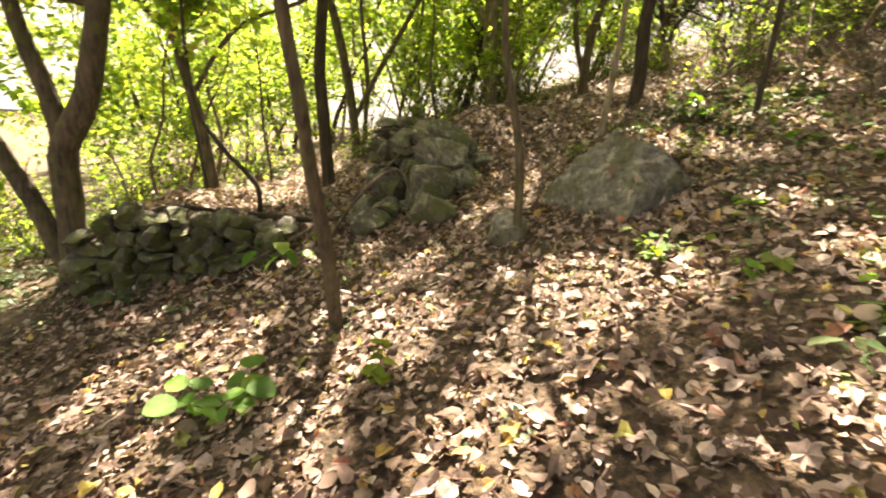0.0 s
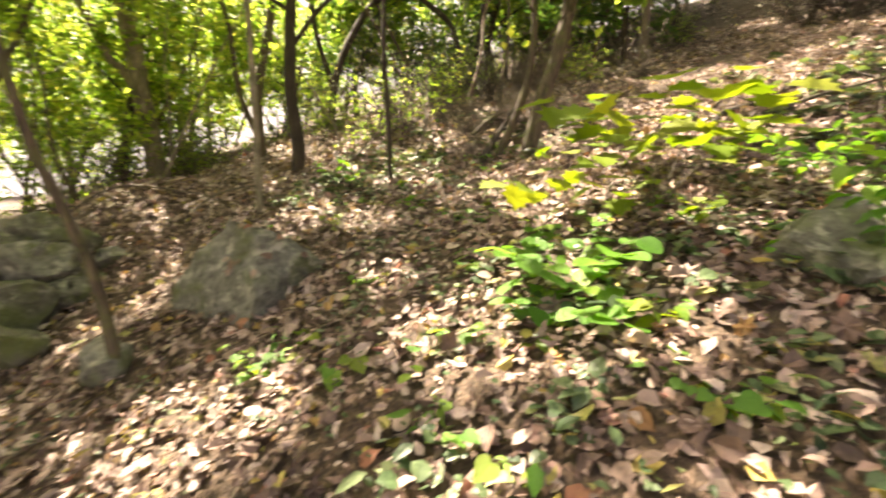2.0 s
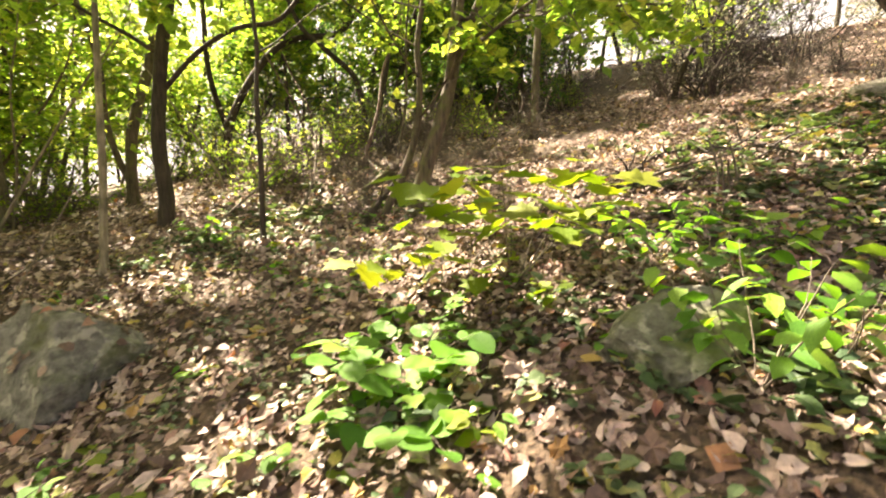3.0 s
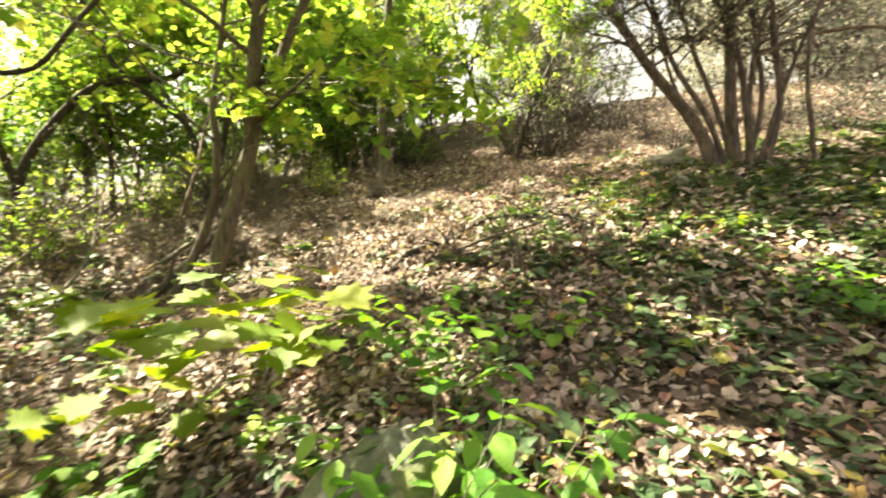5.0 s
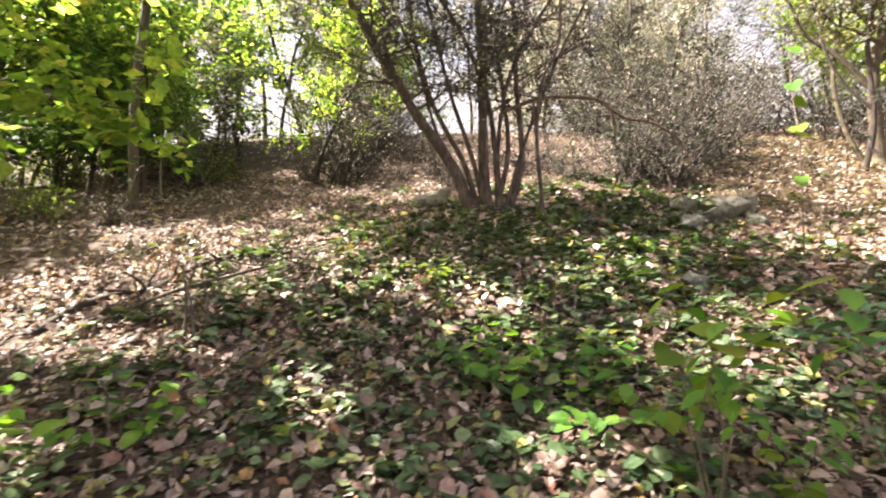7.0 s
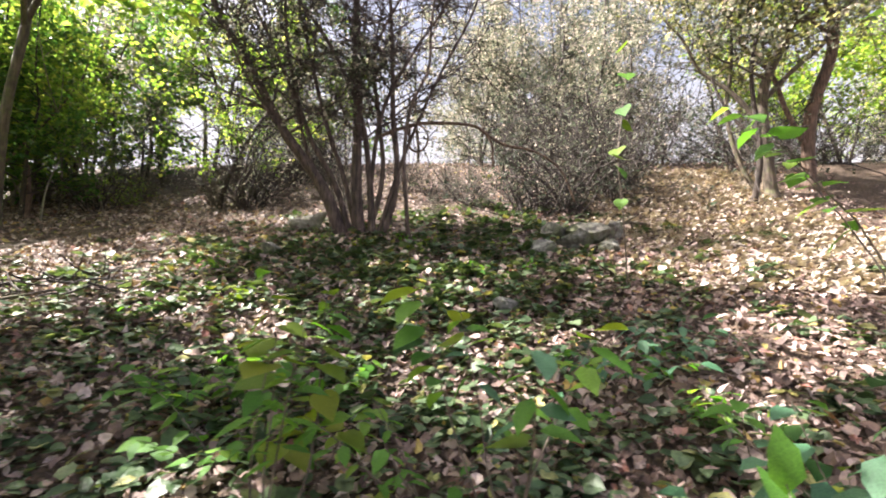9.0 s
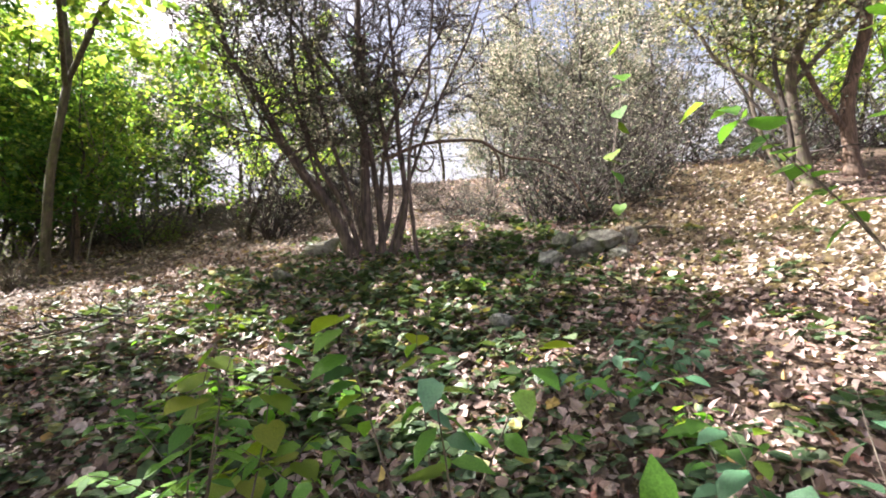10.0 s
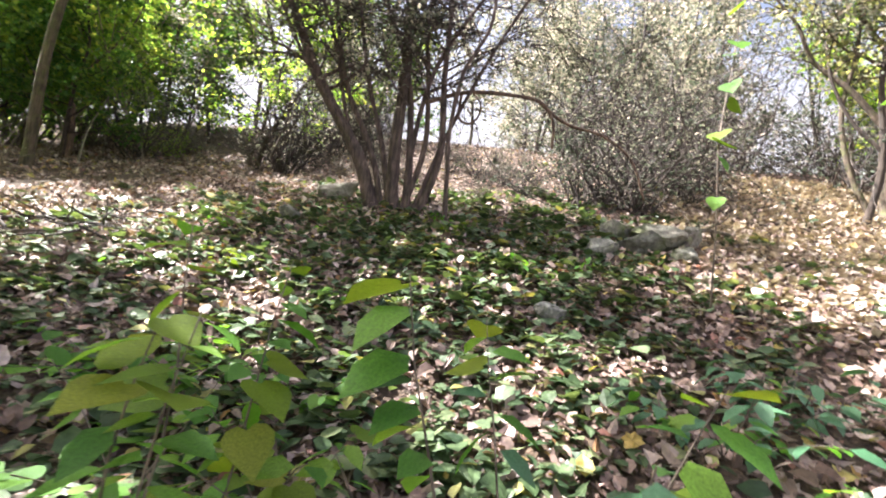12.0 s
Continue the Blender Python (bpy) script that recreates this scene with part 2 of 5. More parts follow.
# ---------------------------------------------------------------- mesh helpers
class Geo:
    """Collects vertices and triangles for one mesh."""

    def __init__(self):
        self.v, self.f, self.n = [], [], 0

    def add(self, v, f):
        self.v.append(np.asarray(v, float))
        self.f.append(np.asarray(f, int) + self.n)
        self.n += len(v)

    def tube(self, pts, r0, r1, sides=6, rng=None, knots=0.0, cap=True):
        pts = np.asarray(pts, float)
        n = len(pts)
        d = np.gradient(pts, axis=0)
        d /= np.linalg.norm(d, axis=1)[:, None] + 1e-9
        side = np.cross(d, (0.31, 0.95, 0.05) if abs(d[0][1]) < 0.8 else (0.95, 0.31, 0.05))
        side /= np.linalg.norm(side, axis=1)[:, None] + 1e-9
        up = np.cross(d, side)
        r = np.linspace(r0, r1, n)
        if rng is not None and knots:
            r = r * (1 + knots * rng.standard_normal(n))
        a = np.linspace(0, 2 * np.pi, sides, endpoint=False)
        ring = side[:, None, :] * np.cos(a)[None, :, None] + up[:, None, :] * np.sin(a)[None, :, None]
        v = (pts[:, None, :] + ring * r[:, None, None]).reshape(-1, 3)
        i, j = np.meshgrid(np.arange(n - 1), np.arange(sides), indexing="ij")
        p, q = i * sides + j, i * sides + (j + 1) % sides
        f = np.concatenate([np.stack([p, q, q + sides], -1).reshape(-1, 3), np.stack([p, q + sides, p + sides], -1).reshape(-1, 3)])
        if cap:
            v = np.vstack([v, pts[-1] + d[-1] * r[-1] * 0.8])
            k = (n - 1) * sides
            f = np.vstack([f, [(k + s, k + (s + 1) % sides, len(v) - 1) for s in range(sides)]])
        self.add(v, f)

    def leaves(self, template, pos, yaw, pitch, roll, size, width=1.0):
        tv, tf = template
        pos = np.asarray(pos, float)
        if not len(pos):
            return
        cy, sy, cp, sp, cr, sr = np.cos(yaw), np.sin(yaw), np.cos(pitch), np.sin(pitch), np.cos(roll), np.sin(roll)
        rot = np.empty((len(pos), 3, 3))
        rot[:, 0, 0], rot[:, 0, 1], rot[:, 0, 2] = cy * cp, cy * sp * sr - sy * cr, cy * sp * cr + sy * sr
        rot[:, 1, 0], rot[:, 1, 1], rot[:, 1, 2] = sy * cp, sy * sp * sr + cy * cr, sy * sp * cr - cy * sr
        rot[:, 2, 0], rot[:, 2, 1], rot[:, 2, 2] = -sp, cp * sr, cp * cr
        size = np.broadcast_to(size, (len(pos),))
        local = tv[None] * size[:, None, None] * np.stack([np.ones(len(pos)), np.broadcast_to(width, (len(pos),)), np.ones(len(pos))], -1)[:, None, :]
        v = np.einsum("nij,nkj->nki", rot, local) + pos[:, None, :]
        f = tf[None] + (np.arange(len(pos)) * len(tv))[:, None, None]
        self.add(v.reshape(-1, 3), f.reshape(-1, 3))

    def mesh(self, name, mat, smooth=False):
        me = bpy.data.meshes.new(name)
        if self.n:
            v, f = np.vstack(self.v), np.vstack(self.f)
            me.vertices.add(len(v))
            me.vertices.foreach_set("co", v.astype(np.float32).ravel())
            me.loops.add(len(f) * 3)
            me.loops.foreach_set("vertex_index", f.astype(np.int32).ravel())
            me.polygons.add(len(f))
            me.polygons.foreach_set("loop_start", np.arange(0, len(f) * 3, 3, dtype=np.int32))
            me.polygons.foreach_set("use_smooth", np.full(len(f), smooth, dtype=bool))
            me.update(calc_edges=True)
        me.materials.append(mat)
        return me


def thing(name, at, label, category, group="", kind=""):
    """An empty at the base of a thing, to which its parts are added."""
    ob = new(name)
    ob.empty_display_size = 0.1
    ob.location = at
    return tagged(ob, label, category, group, kind)


def part(name, mesh, parent, label="", m=None, kind=""):
    """A mesh as one part under a thing. m: its pose in the parent's space; without it the mesh is in world space."""
    ob = new(name, mesh)
    ob.parent = parent
    ob.matrix_basis = m if m is not None else Matrix.Translation(-Vector(parent.location))
    return tagged(ob, label, kind=kind)


def smooth_path(pts, per=5):
    """A Catmull-Rom curve through the points."""
    p = np.asarray(pts, float)
    p = np.vstack([2 * p[0] - p[1], p, 2 * p[-1] - p[-2]])
    out = []
    for i in range(1, len(p) - 2):
        t = np.linspace(0, 1, per, endpoint=False)[:, None]
        a, b, c, d = p[i - 1], p[i], p[i + 1], p[i + 2]
        out.append(0.5 * (2 * b + (c - a) * t + (2 * a - 5 * b + 4 * c - d) * t ** 2 + (3 * b - a - 3 * c + d) * t ** 3))
    return np.vstack(out + [p[-2][None]])


def shoot(rng, start, way, length, n=6, wobble=0.18, lift=0.0):
    """A twig's line: it starts along way and wanders; lift bends it up (or down)."""
    way = np.asarray(way, float)
    way = way / (np.linalg.norm(way) + 1e-9)
    pts, p = [np.asarray(start, float)], np.asarray(start, float)
    for _ in range(n - 1):
        way = way + rng.standard_normal(3) * wobble + np.array((0, 0, lift))
        way /= np.linalg.norm(way)
        p = p + way * length / (n - 1)
        pts.append(p)
    return np.array(pts)


# where the canopy is open and the sun reaches the ground: place and radius of each patch of light
GAPS = [(-0.06, 2.84, 0.34), (0.99, 2.83, 0.45), (-2.3, 2.9, 0.55), (-1.42, 2.85, 0.28), (0.14, 1.6, 0.33), (-0.7, 2.0, 0.3), (4.4, 2.85, 0.75), (1.66, 1.24, 0.3), (2.0, 1.1, 0.28),
        (9.8, 4.85, 0.75), (8.5, 3.4, 0.45), (6.93, 1.4, 0.3), (5.12, -0.37, 0.4), (12.0, -6.3, 2.0), (17.0, -7.2, 2.2), (11.1, -5.45, 0.7), (9.48, -6.02, 0.5), (6.64, -2.2, 0.45),
        (7.96, -3.45, 0.4), (8.75, -3.7, 0.38), (8.44, -2.95, 0.28), (-2.9, 6.8, 0.9), (3.0, 7.9, 0.6), (-7.5, 8.5, 1.6), (15.5, -4.0, 1.4), (5.2, 6.4, 0.42), (6.6, 6.7, 0.35), (4.2, 5.2, 0.35), (2.6, 3.1, 0.3), (3.2, 1.2, 0.35), (2.4, 2.2, 0.3), (5.45, 1.15, 0.5), (4.4, 0.2, 0.45), (4.95, -0.1, 0.35), (6.0, -2.6, 0.4), (4.45, 1.4, 0.5), (4.6, 8.6, 0.5), (0.45, 1.75, 0.32), (-0.6, 1.5, 0.28), (-0.3, 3.9, 0.3)]
LARGE_GAPS = len(GAPS)


gap_rng = random.Random(31)
GAPS += [(gap_rng.uniform(-3.5, 5.5), gap_rng.uniform(0.8, 6.0), gap_rng.uniform(0.12, 0.36)) for _ in range(40)]
GAPS += [(gap_rng.uniform(5.0, 12.5), gap_rng.uniform(-6.0, 3.5), gap_rng.uniform(0.12, 0.38)) for _ in range(42)]


GAPS += [(gap_rng.uniform(2.0, 8.0), gap_rng.uniform(1.5, 6.5), gap_rng.uniform(0.15, 0.45)) for _ in range(40)]
GAPS += [(gap_rng.uniform(-3.0, 7.0), gap_rng.uniform(0.6, 7.0), gap_rng.uniform(0.1, 0.3)) for _ in range(70)]
GAPS += [(gap_rng.uniform(-1.2, 2.6), gap_rng.uniform(1.0, 3.4), gap_rng.uniform(0.08, 0.2)) for _ in range(34)]


GAPS = GAPS[:LARGE_GAPS] + [g for g in GAPS[LARGE_GAPS:] if not (math.hypot(g[0] - 8.7, g[1] - 1.0) < 1.3 or math.hypot(g[0] - 1.9, g[1] - 4.3) < 0.8 or math.hypot(g[0] + 0.2, g[1] - 5.6) < 0.8 or math.hypot(g[0] - 1.4, g[1] - 1.2) < 0.9 or math.hypot(g[0] - 5.6, g[1] - 1.5) < 1.1 or math.hypot(g[0] - 4.4, g[1] - 1.0) < 0.7 or math.hypot(g[0] - 3.15, g[1] - 3.2) < 0.9 or math.hypot(g[0] - 7.2, g[1] + 1.2) < 1.0 or math.hypot(g[0] + 0.6, g[1] - 1.8) < 0.6 or math.hypot(g[0] - 1.2, g[1] - 4.0) < 0.9 or math.hypot(g[0] - 8.0, g[1] + 5.2) < 1.0 or math.hypot(g[0] - 7.8, g[1] + 2.2) < 0.8)]

GAPS += [(4.48, 1.45, 0.5), (12.1, -4.5, 0.5), (1.64, 1.08, 0.24), (3.5, 7.3, 0.6), (4.07, 5.1, 0.4), (8.1, -5.24, 0.35), (8.71, -5.9, 0.3), (8.37, -3.53, 0.4), (8.26, -2.64, 0.3), (8.65, -0.02, 0.35), (8.07, -3.74, 0.3), (10.17, 4.97, 0.4)]


GAP_FEET = [Vector((gx, gy, float(terrain(gx, gy)))) for gx, gy, _ in GAPS[:LARGE_GAPS]]


def blocks_gap(x, y, z, tall, reach):
    """Whether a crown above (x, y, z) would stand between the sun and one of the larger gaps."""
    for foot, (_, _, r) in zip(GAP_FEET, GAPS):
        for share in (0.3, 0.6, 0.9, 1.2):
            d = Vector((x, y, z + tall * share)) - foot
            if (d - SUN * d.dot(SUN)).length < r + reach:
                return True
    return False


def shade_only(spots):
    """Leaves out those that would stand in the way of the sun above the gaps."""
    keep = np.ones(len(spots), bool)
    for gx, gy, r in GAPS:
        d = spots - np.array((gx, gy, float(terrain(gx, gy))))
        sun_way = np.array(SUN)
        off = d - (d @ sun_way)[:, None] * sun_way
        keep &= (off * off).sum(1) > r * r
    return spots[keep]


# leaf shapes: length along x from the stalk at 0 to the tip at 1
def ovate(width, fold, curl):
    v = [(0, 0, 0), (1, 0, -curl), (0.28, 0, 0.02), (0.66, 0, -curl * 0.3)]
    v += [(0.28, width, fold), (0.66, width * 0.86, fold * 0.9 - curl * 0.3), (0.28, -width, fold), (0.66, -width * 0.86, fold * 0.9 - curl * 0.3)]
    f = [(0, 2, 4), (2, 5, 4), (2, 3, 5), (3, 1, 5), (0, 6, 2), (2, 6, 7), (2, 7, 3), (3, 7, 1)]
    return np.array(v, float), np.array(f, int)


def simple_leaf(width, fold):
    return np.array([(0, 0, 0), (0.5, width, fold), (1, 0, 0), (0.5, -width, fold)], float), np.array([(0, 2, 1), (0, 3, 2)], int)


def fan_leaf(outline, dish=0.05):
    """A leaf from half an outline, mirrored, as a fan about a point on its midrib."""
    pts = [(x, y) for x, y in outline] + [(x, -y) for x, y in outline[-2::-1]]
    v = [(0.4, 0, 0)] + [(x, y, dish * (abs(y) * 2 - (x - 0.4) ** 2 * 1.5)) for x, y in pts]
    n = len(pts)
    return np.array(v, float), np.array([(0, 1 + (i + 1) % n, 1 + i) for i in range(n)], int)


OVATE_FLAT, OVATE_CURL, OVATE_FOLD = ovate(0.32, 0.06, 0.12), ovate(0.36, 0.22, 0.26), ovate(0.27, -0.17, -0.16)
OVATE_LIVE = ovate(0.27, 0.06, 0.16)
SIMPLE = simple_leaf(0.36, 0.10)
HEART = fan_leaf([(0.06, 0.0), (-0.04, 0.16), (0.02, 0.36), (0.2, 0.48), (0.42, 0.44), (0.66, 0.27), (0.86, 0.1), (1.0, 0.0)])
ROUND = fan_leaf([(0.0, 0.0), (0.04, 0.22), (0.2, 0.42), (0.45, 0.48), (0.7, 0.4), (0.9, 0.2), (1.0, 0.0)], 0.08)
MAPLE = fan_leaf([(0.0, 0.0), (-0.06, 0.2), (0.12, 0.3), (0.1, 0.55), (0.34, 0.4), (0.5, 0.62), (0.58, 0.34), (0.78, 0.36), (0.76, 0.18), (1.0, 0.0)], 0.06)
CRUMPLED = fan_leaf([(0.0, 0.0), (-0.05, 0.18), (0.16, 0.26), (0.2, 0.5), (0.42, 0.34), (0.62, 0.44), (0.7, 0.2), (1.0, 0.0)], 0.05)
CRUMPLED[0][:, 2] += 0.10 * np.sin(np.arange(len(CRUMPLED[0])) * 2.4)
LANCE = fan_leaf([(0.0, 0.0), (0.15, 0.11), (0.4, 0.17), (0.7, 0.13), (1.0, 0.0)], 0.1)


def leaf_mesh(name, template, mat):
    g = Geo()
    g.add(*template)
    return g.mesh(name, mat, True)


# ---------------------------------------------------------------- ground
def build_ground():
    def steps(lo, hi, fine, far):
        inner = np.arange(lo, hi + fine / 2, fine)
        d, a, b = fine * 1.5, lo, hi
        left, right = [], []
        while b < far:
            b += d
            a -= d
            right.append(b)
            left.append(a)
            d *= 1.3
        return np.concatenate([left[::-1], inner, right])
    xs, ys = steps(-7, 22, 0.14, 700), steps(-9, 14, 0.14, 700)
    gx, gy = np.meshgrid(xs, ys, indexing="ij")
    v = np.stack([gx, gy, terrain(gx, gy)], -1).reshape(-1, 3)
    i, j = np.meshgrid(np.arange(len(xs) - 1), np.arange(len(ys) - 1), indexing="ij")
    p = i * len(ys) + j
    q = p + len(ys)
    f = np.concatenate([np.stack([p, q, q + 1], -1).reshape(-1, 3), np.stack([p, q + 1, p + 1], -1).reshape(-1, 3)])
    g = Geo()
    g.add(v, f)
    return tagged(new("ground", g.mesh("ground", MAT_SOIL, True)), "brown wooded hillside covered in leaf mould", "ground", kind="structure")


ground = build_ground()


def slope_angles(x, y):
    e = 0.15
    return (terrain(x + e, y) - terrain(x - e, y)) / (2 * e), (terrain(x, y + e) - terrain(x, y - e)) / (2 * e)


def build_litter():
    """The carpet of fallen leaves, thick along the walk and thinner far off."""
    rng = np.random.default_rng(11)
    g = Geo()
    for count, x0, x1, y0, y1, lo, hi, deep in ((38000, -4.5, 5.5, -1, 8.5, 0.035, 0.115, 0.065), (38000, 4, 12.5, -7, 4.5, 0.035, 0.115, 0.065), (17000, -9, 22, -11, 15, 0.07, 0.16, 0.05), (9000, 11, 20, -10, -1.5, 0.06, 0.15, 0.05), (8000, 11.5, 21, -1.5, 6, 0.06, 0.15, 0.05), (14000, 2, 15, 5, 12, 0.06, 0.145, 0.05), (7000, -7, 2, 6, 13, 0.06, 0.145, 0.05),
                                                (2600, -3, 10, -5, 6, 0.10, 0.15, 0.06), (2600, 6, 12, -6, 1.5, 0.08, 0.15, 0.13), (6000, -5, 5, -9, 0, 0.06, 0.15, 0.04)):
        x, y = rng.uniform(x0, x1, count), rng.uniform(y0, y1, count)
        size = lo + (hi - lo) * rng.random(count) ** 1.6
        sx, sy = slope_angles(x, y)
        yaw = rng.uniform(0, 2 * np.pi, count)
        pitch = -np.arctan(sx * np.cos(yaw) + sy * np.sin(yaw)) + rng.normal(0, 0.36, count)
        roll = np.arctan(-sx * np.sin(yaw) + sy * np.cos(yaw)) + rng.normal(0, 0.40, count)
        pos = np.stack([x, y, terrain(x, y) + rng.uniform(0.004, deep, count)], -1)
        kinds = rng.integers(0, 4, count)
        for k, tpl in enumerate((OVATE_FLAT, OVATE_CURL, OVATE_FOLD, CRUMPLED)):
            s = kinds == k
            if k == 3:
                s = s & (rng.random(count) < 0.6)
            if lo > 0.055 and hi > 0.14 and count > 5000:
                tpl = simple_leaf((0.3, 0.36, 0.32, 0.42)[k], (0.06, 0.16, -0.12, 0.1)[k])
            g.leaves(tpl, pos[s], yaw[s], pitch[s], roll[s], size[s], rng.uniform(0.55, 1.2, s.sum()))
    return tagged(new("leaf_litter", g.mesh("leaf_litter", MAT_LITTER)), "thick carpet of curled brown and tan fallen leaves", "leaf litter", kind="stuff")


build_litter()


def build_glare_litter():
    """Dry leaves, coloured paler still to put the clearing's sun glare into them."""
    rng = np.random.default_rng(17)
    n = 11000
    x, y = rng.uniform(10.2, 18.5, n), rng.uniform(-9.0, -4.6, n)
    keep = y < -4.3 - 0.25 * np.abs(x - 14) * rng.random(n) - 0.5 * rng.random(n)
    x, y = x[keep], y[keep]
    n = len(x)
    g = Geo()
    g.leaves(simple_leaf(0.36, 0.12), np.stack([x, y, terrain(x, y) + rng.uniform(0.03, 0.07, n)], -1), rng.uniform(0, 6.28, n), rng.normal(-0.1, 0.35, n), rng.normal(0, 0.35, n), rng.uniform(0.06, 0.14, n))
    return tagged(new("pale_leaf_litter", g.mesh("pale_leaf_litter", MAT_GLARE_LEAF)), "dry fallen leaves coloured pale for the sun glare in the clearing", "leaf litter", kind="stuff")


build_glare_litter()


def build_ground_cover():
    """Low green plants between the fallen leaves, in patches."""
    rng = np.random.default_rng(23)
    g = Geo()
    for cx, cy, sp, count, lo, hi in ((8.8, -1.2, 1.8, 4200, 0.03, 0.075), (10.5, -2.6, 1.4, 2600, 0.03, 0.08), (7.6, -3.2, 1.6, 1800, 0.03, 0.07), (6.3, 0.2, 1.3, 900, 0.03, 0.06),
                                      (4.2, 0.2, 0.9, 700, 0.03, 0.07), (3.3, 5.9, 0.6, 800, 0.04, 0.10), (3.9, 4.6, 0.8, 380, 0.03, 0.07), (3.0, 1.2, 1.0, 700, 0.03, 0.07), (3.4, 2.6, 1.0, 500, 0.03, 0.065), (5.0, 6.2, 1.0, 350, 0.04, 0.09),
                                      (1.6, 2.6, 0.6, 160, 0.03, 0.05), (0.3, 3.3, 1.2, 300, 0.02, 0.045), (9.6, 0.8, 1.2, 1100, 0.03, 0.08), (12.3, -2.5, 1.8, 1700, 0.03, 0.09),
                                      (6.6, -5.2, 1.2, 500, 0.03, 0.07), (-6.5, 6.0, 1.6, 1500, 0.05, 0.12), (-8.5, 9.0, 2.5, 2600, 0.08, 0.2)):
        count, lo, hi = (int(count * 1.25), lo * 1.6, hi * 2.1) if cx > 4 else (count, lo, hi)
        hubs = rng.normal((cx, cy), sp, (max(6, count // 14), 2))
        pick = hubs[rng.integers(0, len(hubs), count)] + rng.normal(0, 0.09, (count, 2))
        x, y = pick[:, 0], pick[:, 1]
        z = terrain(x, y) + rng.uniform(0.015, 0.11, count)
        half = count // 2
        for tpl, s in ((ovate(0.44, 0.05, 0.12), slice(0, half)), (OVATE_LIVE, slice(half, count))):
            n = len(x[s])
            g.leaves(tpl, np.stack([x[s], y[s], z[s]], -1), rng.uniform(0, 6.28, n), rng.normal(-0.05, 0.3, n), rng.normal(0, 0.3, n), rng.uniform(lo, hi, n))
    return tagged(new("ground_cover", g.mesh("ground_cover", MAT_COVER)), "low green ground cover plants growing through the leaf litter", "ground cover", kind="stuff")


build_ground_cover()


def build_backdrop():
    """Glowing ring all round, far off, added to whiten the low sky; thins upward."""
    m = bpy.data.materials.new("low_sky_glow")
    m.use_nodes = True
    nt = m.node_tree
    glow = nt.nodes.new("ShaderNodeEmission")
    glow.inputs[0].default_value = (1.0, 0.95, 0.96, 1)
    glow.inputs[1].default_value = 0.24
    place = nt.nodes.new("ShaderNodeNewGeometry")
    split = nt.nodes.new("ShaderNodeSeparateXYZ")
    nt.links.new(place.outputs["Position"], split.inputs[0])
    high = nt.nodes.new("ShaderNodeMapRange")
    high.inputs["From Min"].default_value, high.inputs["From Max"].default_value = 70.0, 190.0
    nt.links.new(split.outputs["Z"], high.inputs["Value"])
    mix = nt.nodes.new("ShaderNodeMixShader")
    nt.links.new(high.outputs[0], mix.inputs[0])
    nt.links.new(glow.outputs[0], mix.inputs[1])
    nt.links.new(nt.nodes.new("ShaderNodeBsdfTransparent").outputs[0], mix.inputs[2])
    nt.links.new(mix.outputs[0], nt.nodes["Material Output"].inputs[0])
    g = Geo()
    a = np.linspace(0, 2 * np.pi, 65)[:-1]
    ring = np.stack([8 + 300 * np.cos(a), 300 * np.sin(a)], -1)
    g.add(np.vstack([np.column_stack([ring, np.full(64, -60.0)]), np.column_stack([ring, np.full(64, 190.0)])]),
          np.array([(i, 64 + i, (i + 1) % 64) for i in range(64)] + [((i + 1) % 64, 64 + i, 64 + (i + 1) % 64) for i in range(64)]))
    return tagged(new("backdrop", g.mesh("backdrop", m, True)), "far glowing ring added to whiten the low sky", "sky", kind="structure")


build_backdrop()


# ---------------------------------------------------------------- stones
def stone_mesh(name, seed, size, mat, cuts=11, detail=4, rough=0.09, faces=()):
    """A weathered stone: a ball shaved by flat cuts, then roughened."""
    rng = random.Random(seed)
    bm = bmesh.new()
    bmesh.ops.create_icosphere(bm, subdivisions=detail, radius=1.0)
    planes = []
    for _ in range(cuts):
        n = Vector((rng.gauss(0, 1), rng.gauss(0, 1), rng.gauss(0, 0.8))).normalized()
        planes.append((n, rng.uniform(0.42, 0.74)))
    planes += [(Vector(n).normalized(), d) for n, d in faces]
    off = Vector((seed % 97 * 3.7, seed % 89 * 1.9, seed % 83 * 0.7))
    for v in bm.verts:
        for n, d in planes:
            over = v.co.dot(n) - d
            if over > 0:
                v.co -= n * over * 0.97
        ridged = abs(noise.noise(v.co * 2.6 + off))
        v.co += v.co.normalized() * (noise.noise(v.co * 1.5 + off) * rough * 1.6 - ridged * rough * 1.2 + noise.noise(v.co * 7.0 + off) * rough * 0.45)
        v.co = Vector((v.co.x * size[0], v.co.y * size[1], v.co.z * size[2])) * 0.68
    me = bpy.data.meshes.new(name)
    bm.to_mesh(me)
    bm.free()
    me.polygons.foreach_set("use_smooth", [True] * len(me.polygons))
    me.set_sharp_from_angle(angle=radians(24))
    me.materials.append(mat)
    return me


def stone(name, at, size, turn, seed, mat, label, group="", parent=None, **kw):
    me = stone_mesh(name, seed, size, mat, **kw)
    m = pose(*at, *turn)
    if parent:
        return part(name, me, parent, label, Matrix.Translation(-Vector(parent.location)) @ m)
    ob = new(name, me)
    ob.matrix_basis = m
    return tagged(ob, label, "rock", group)


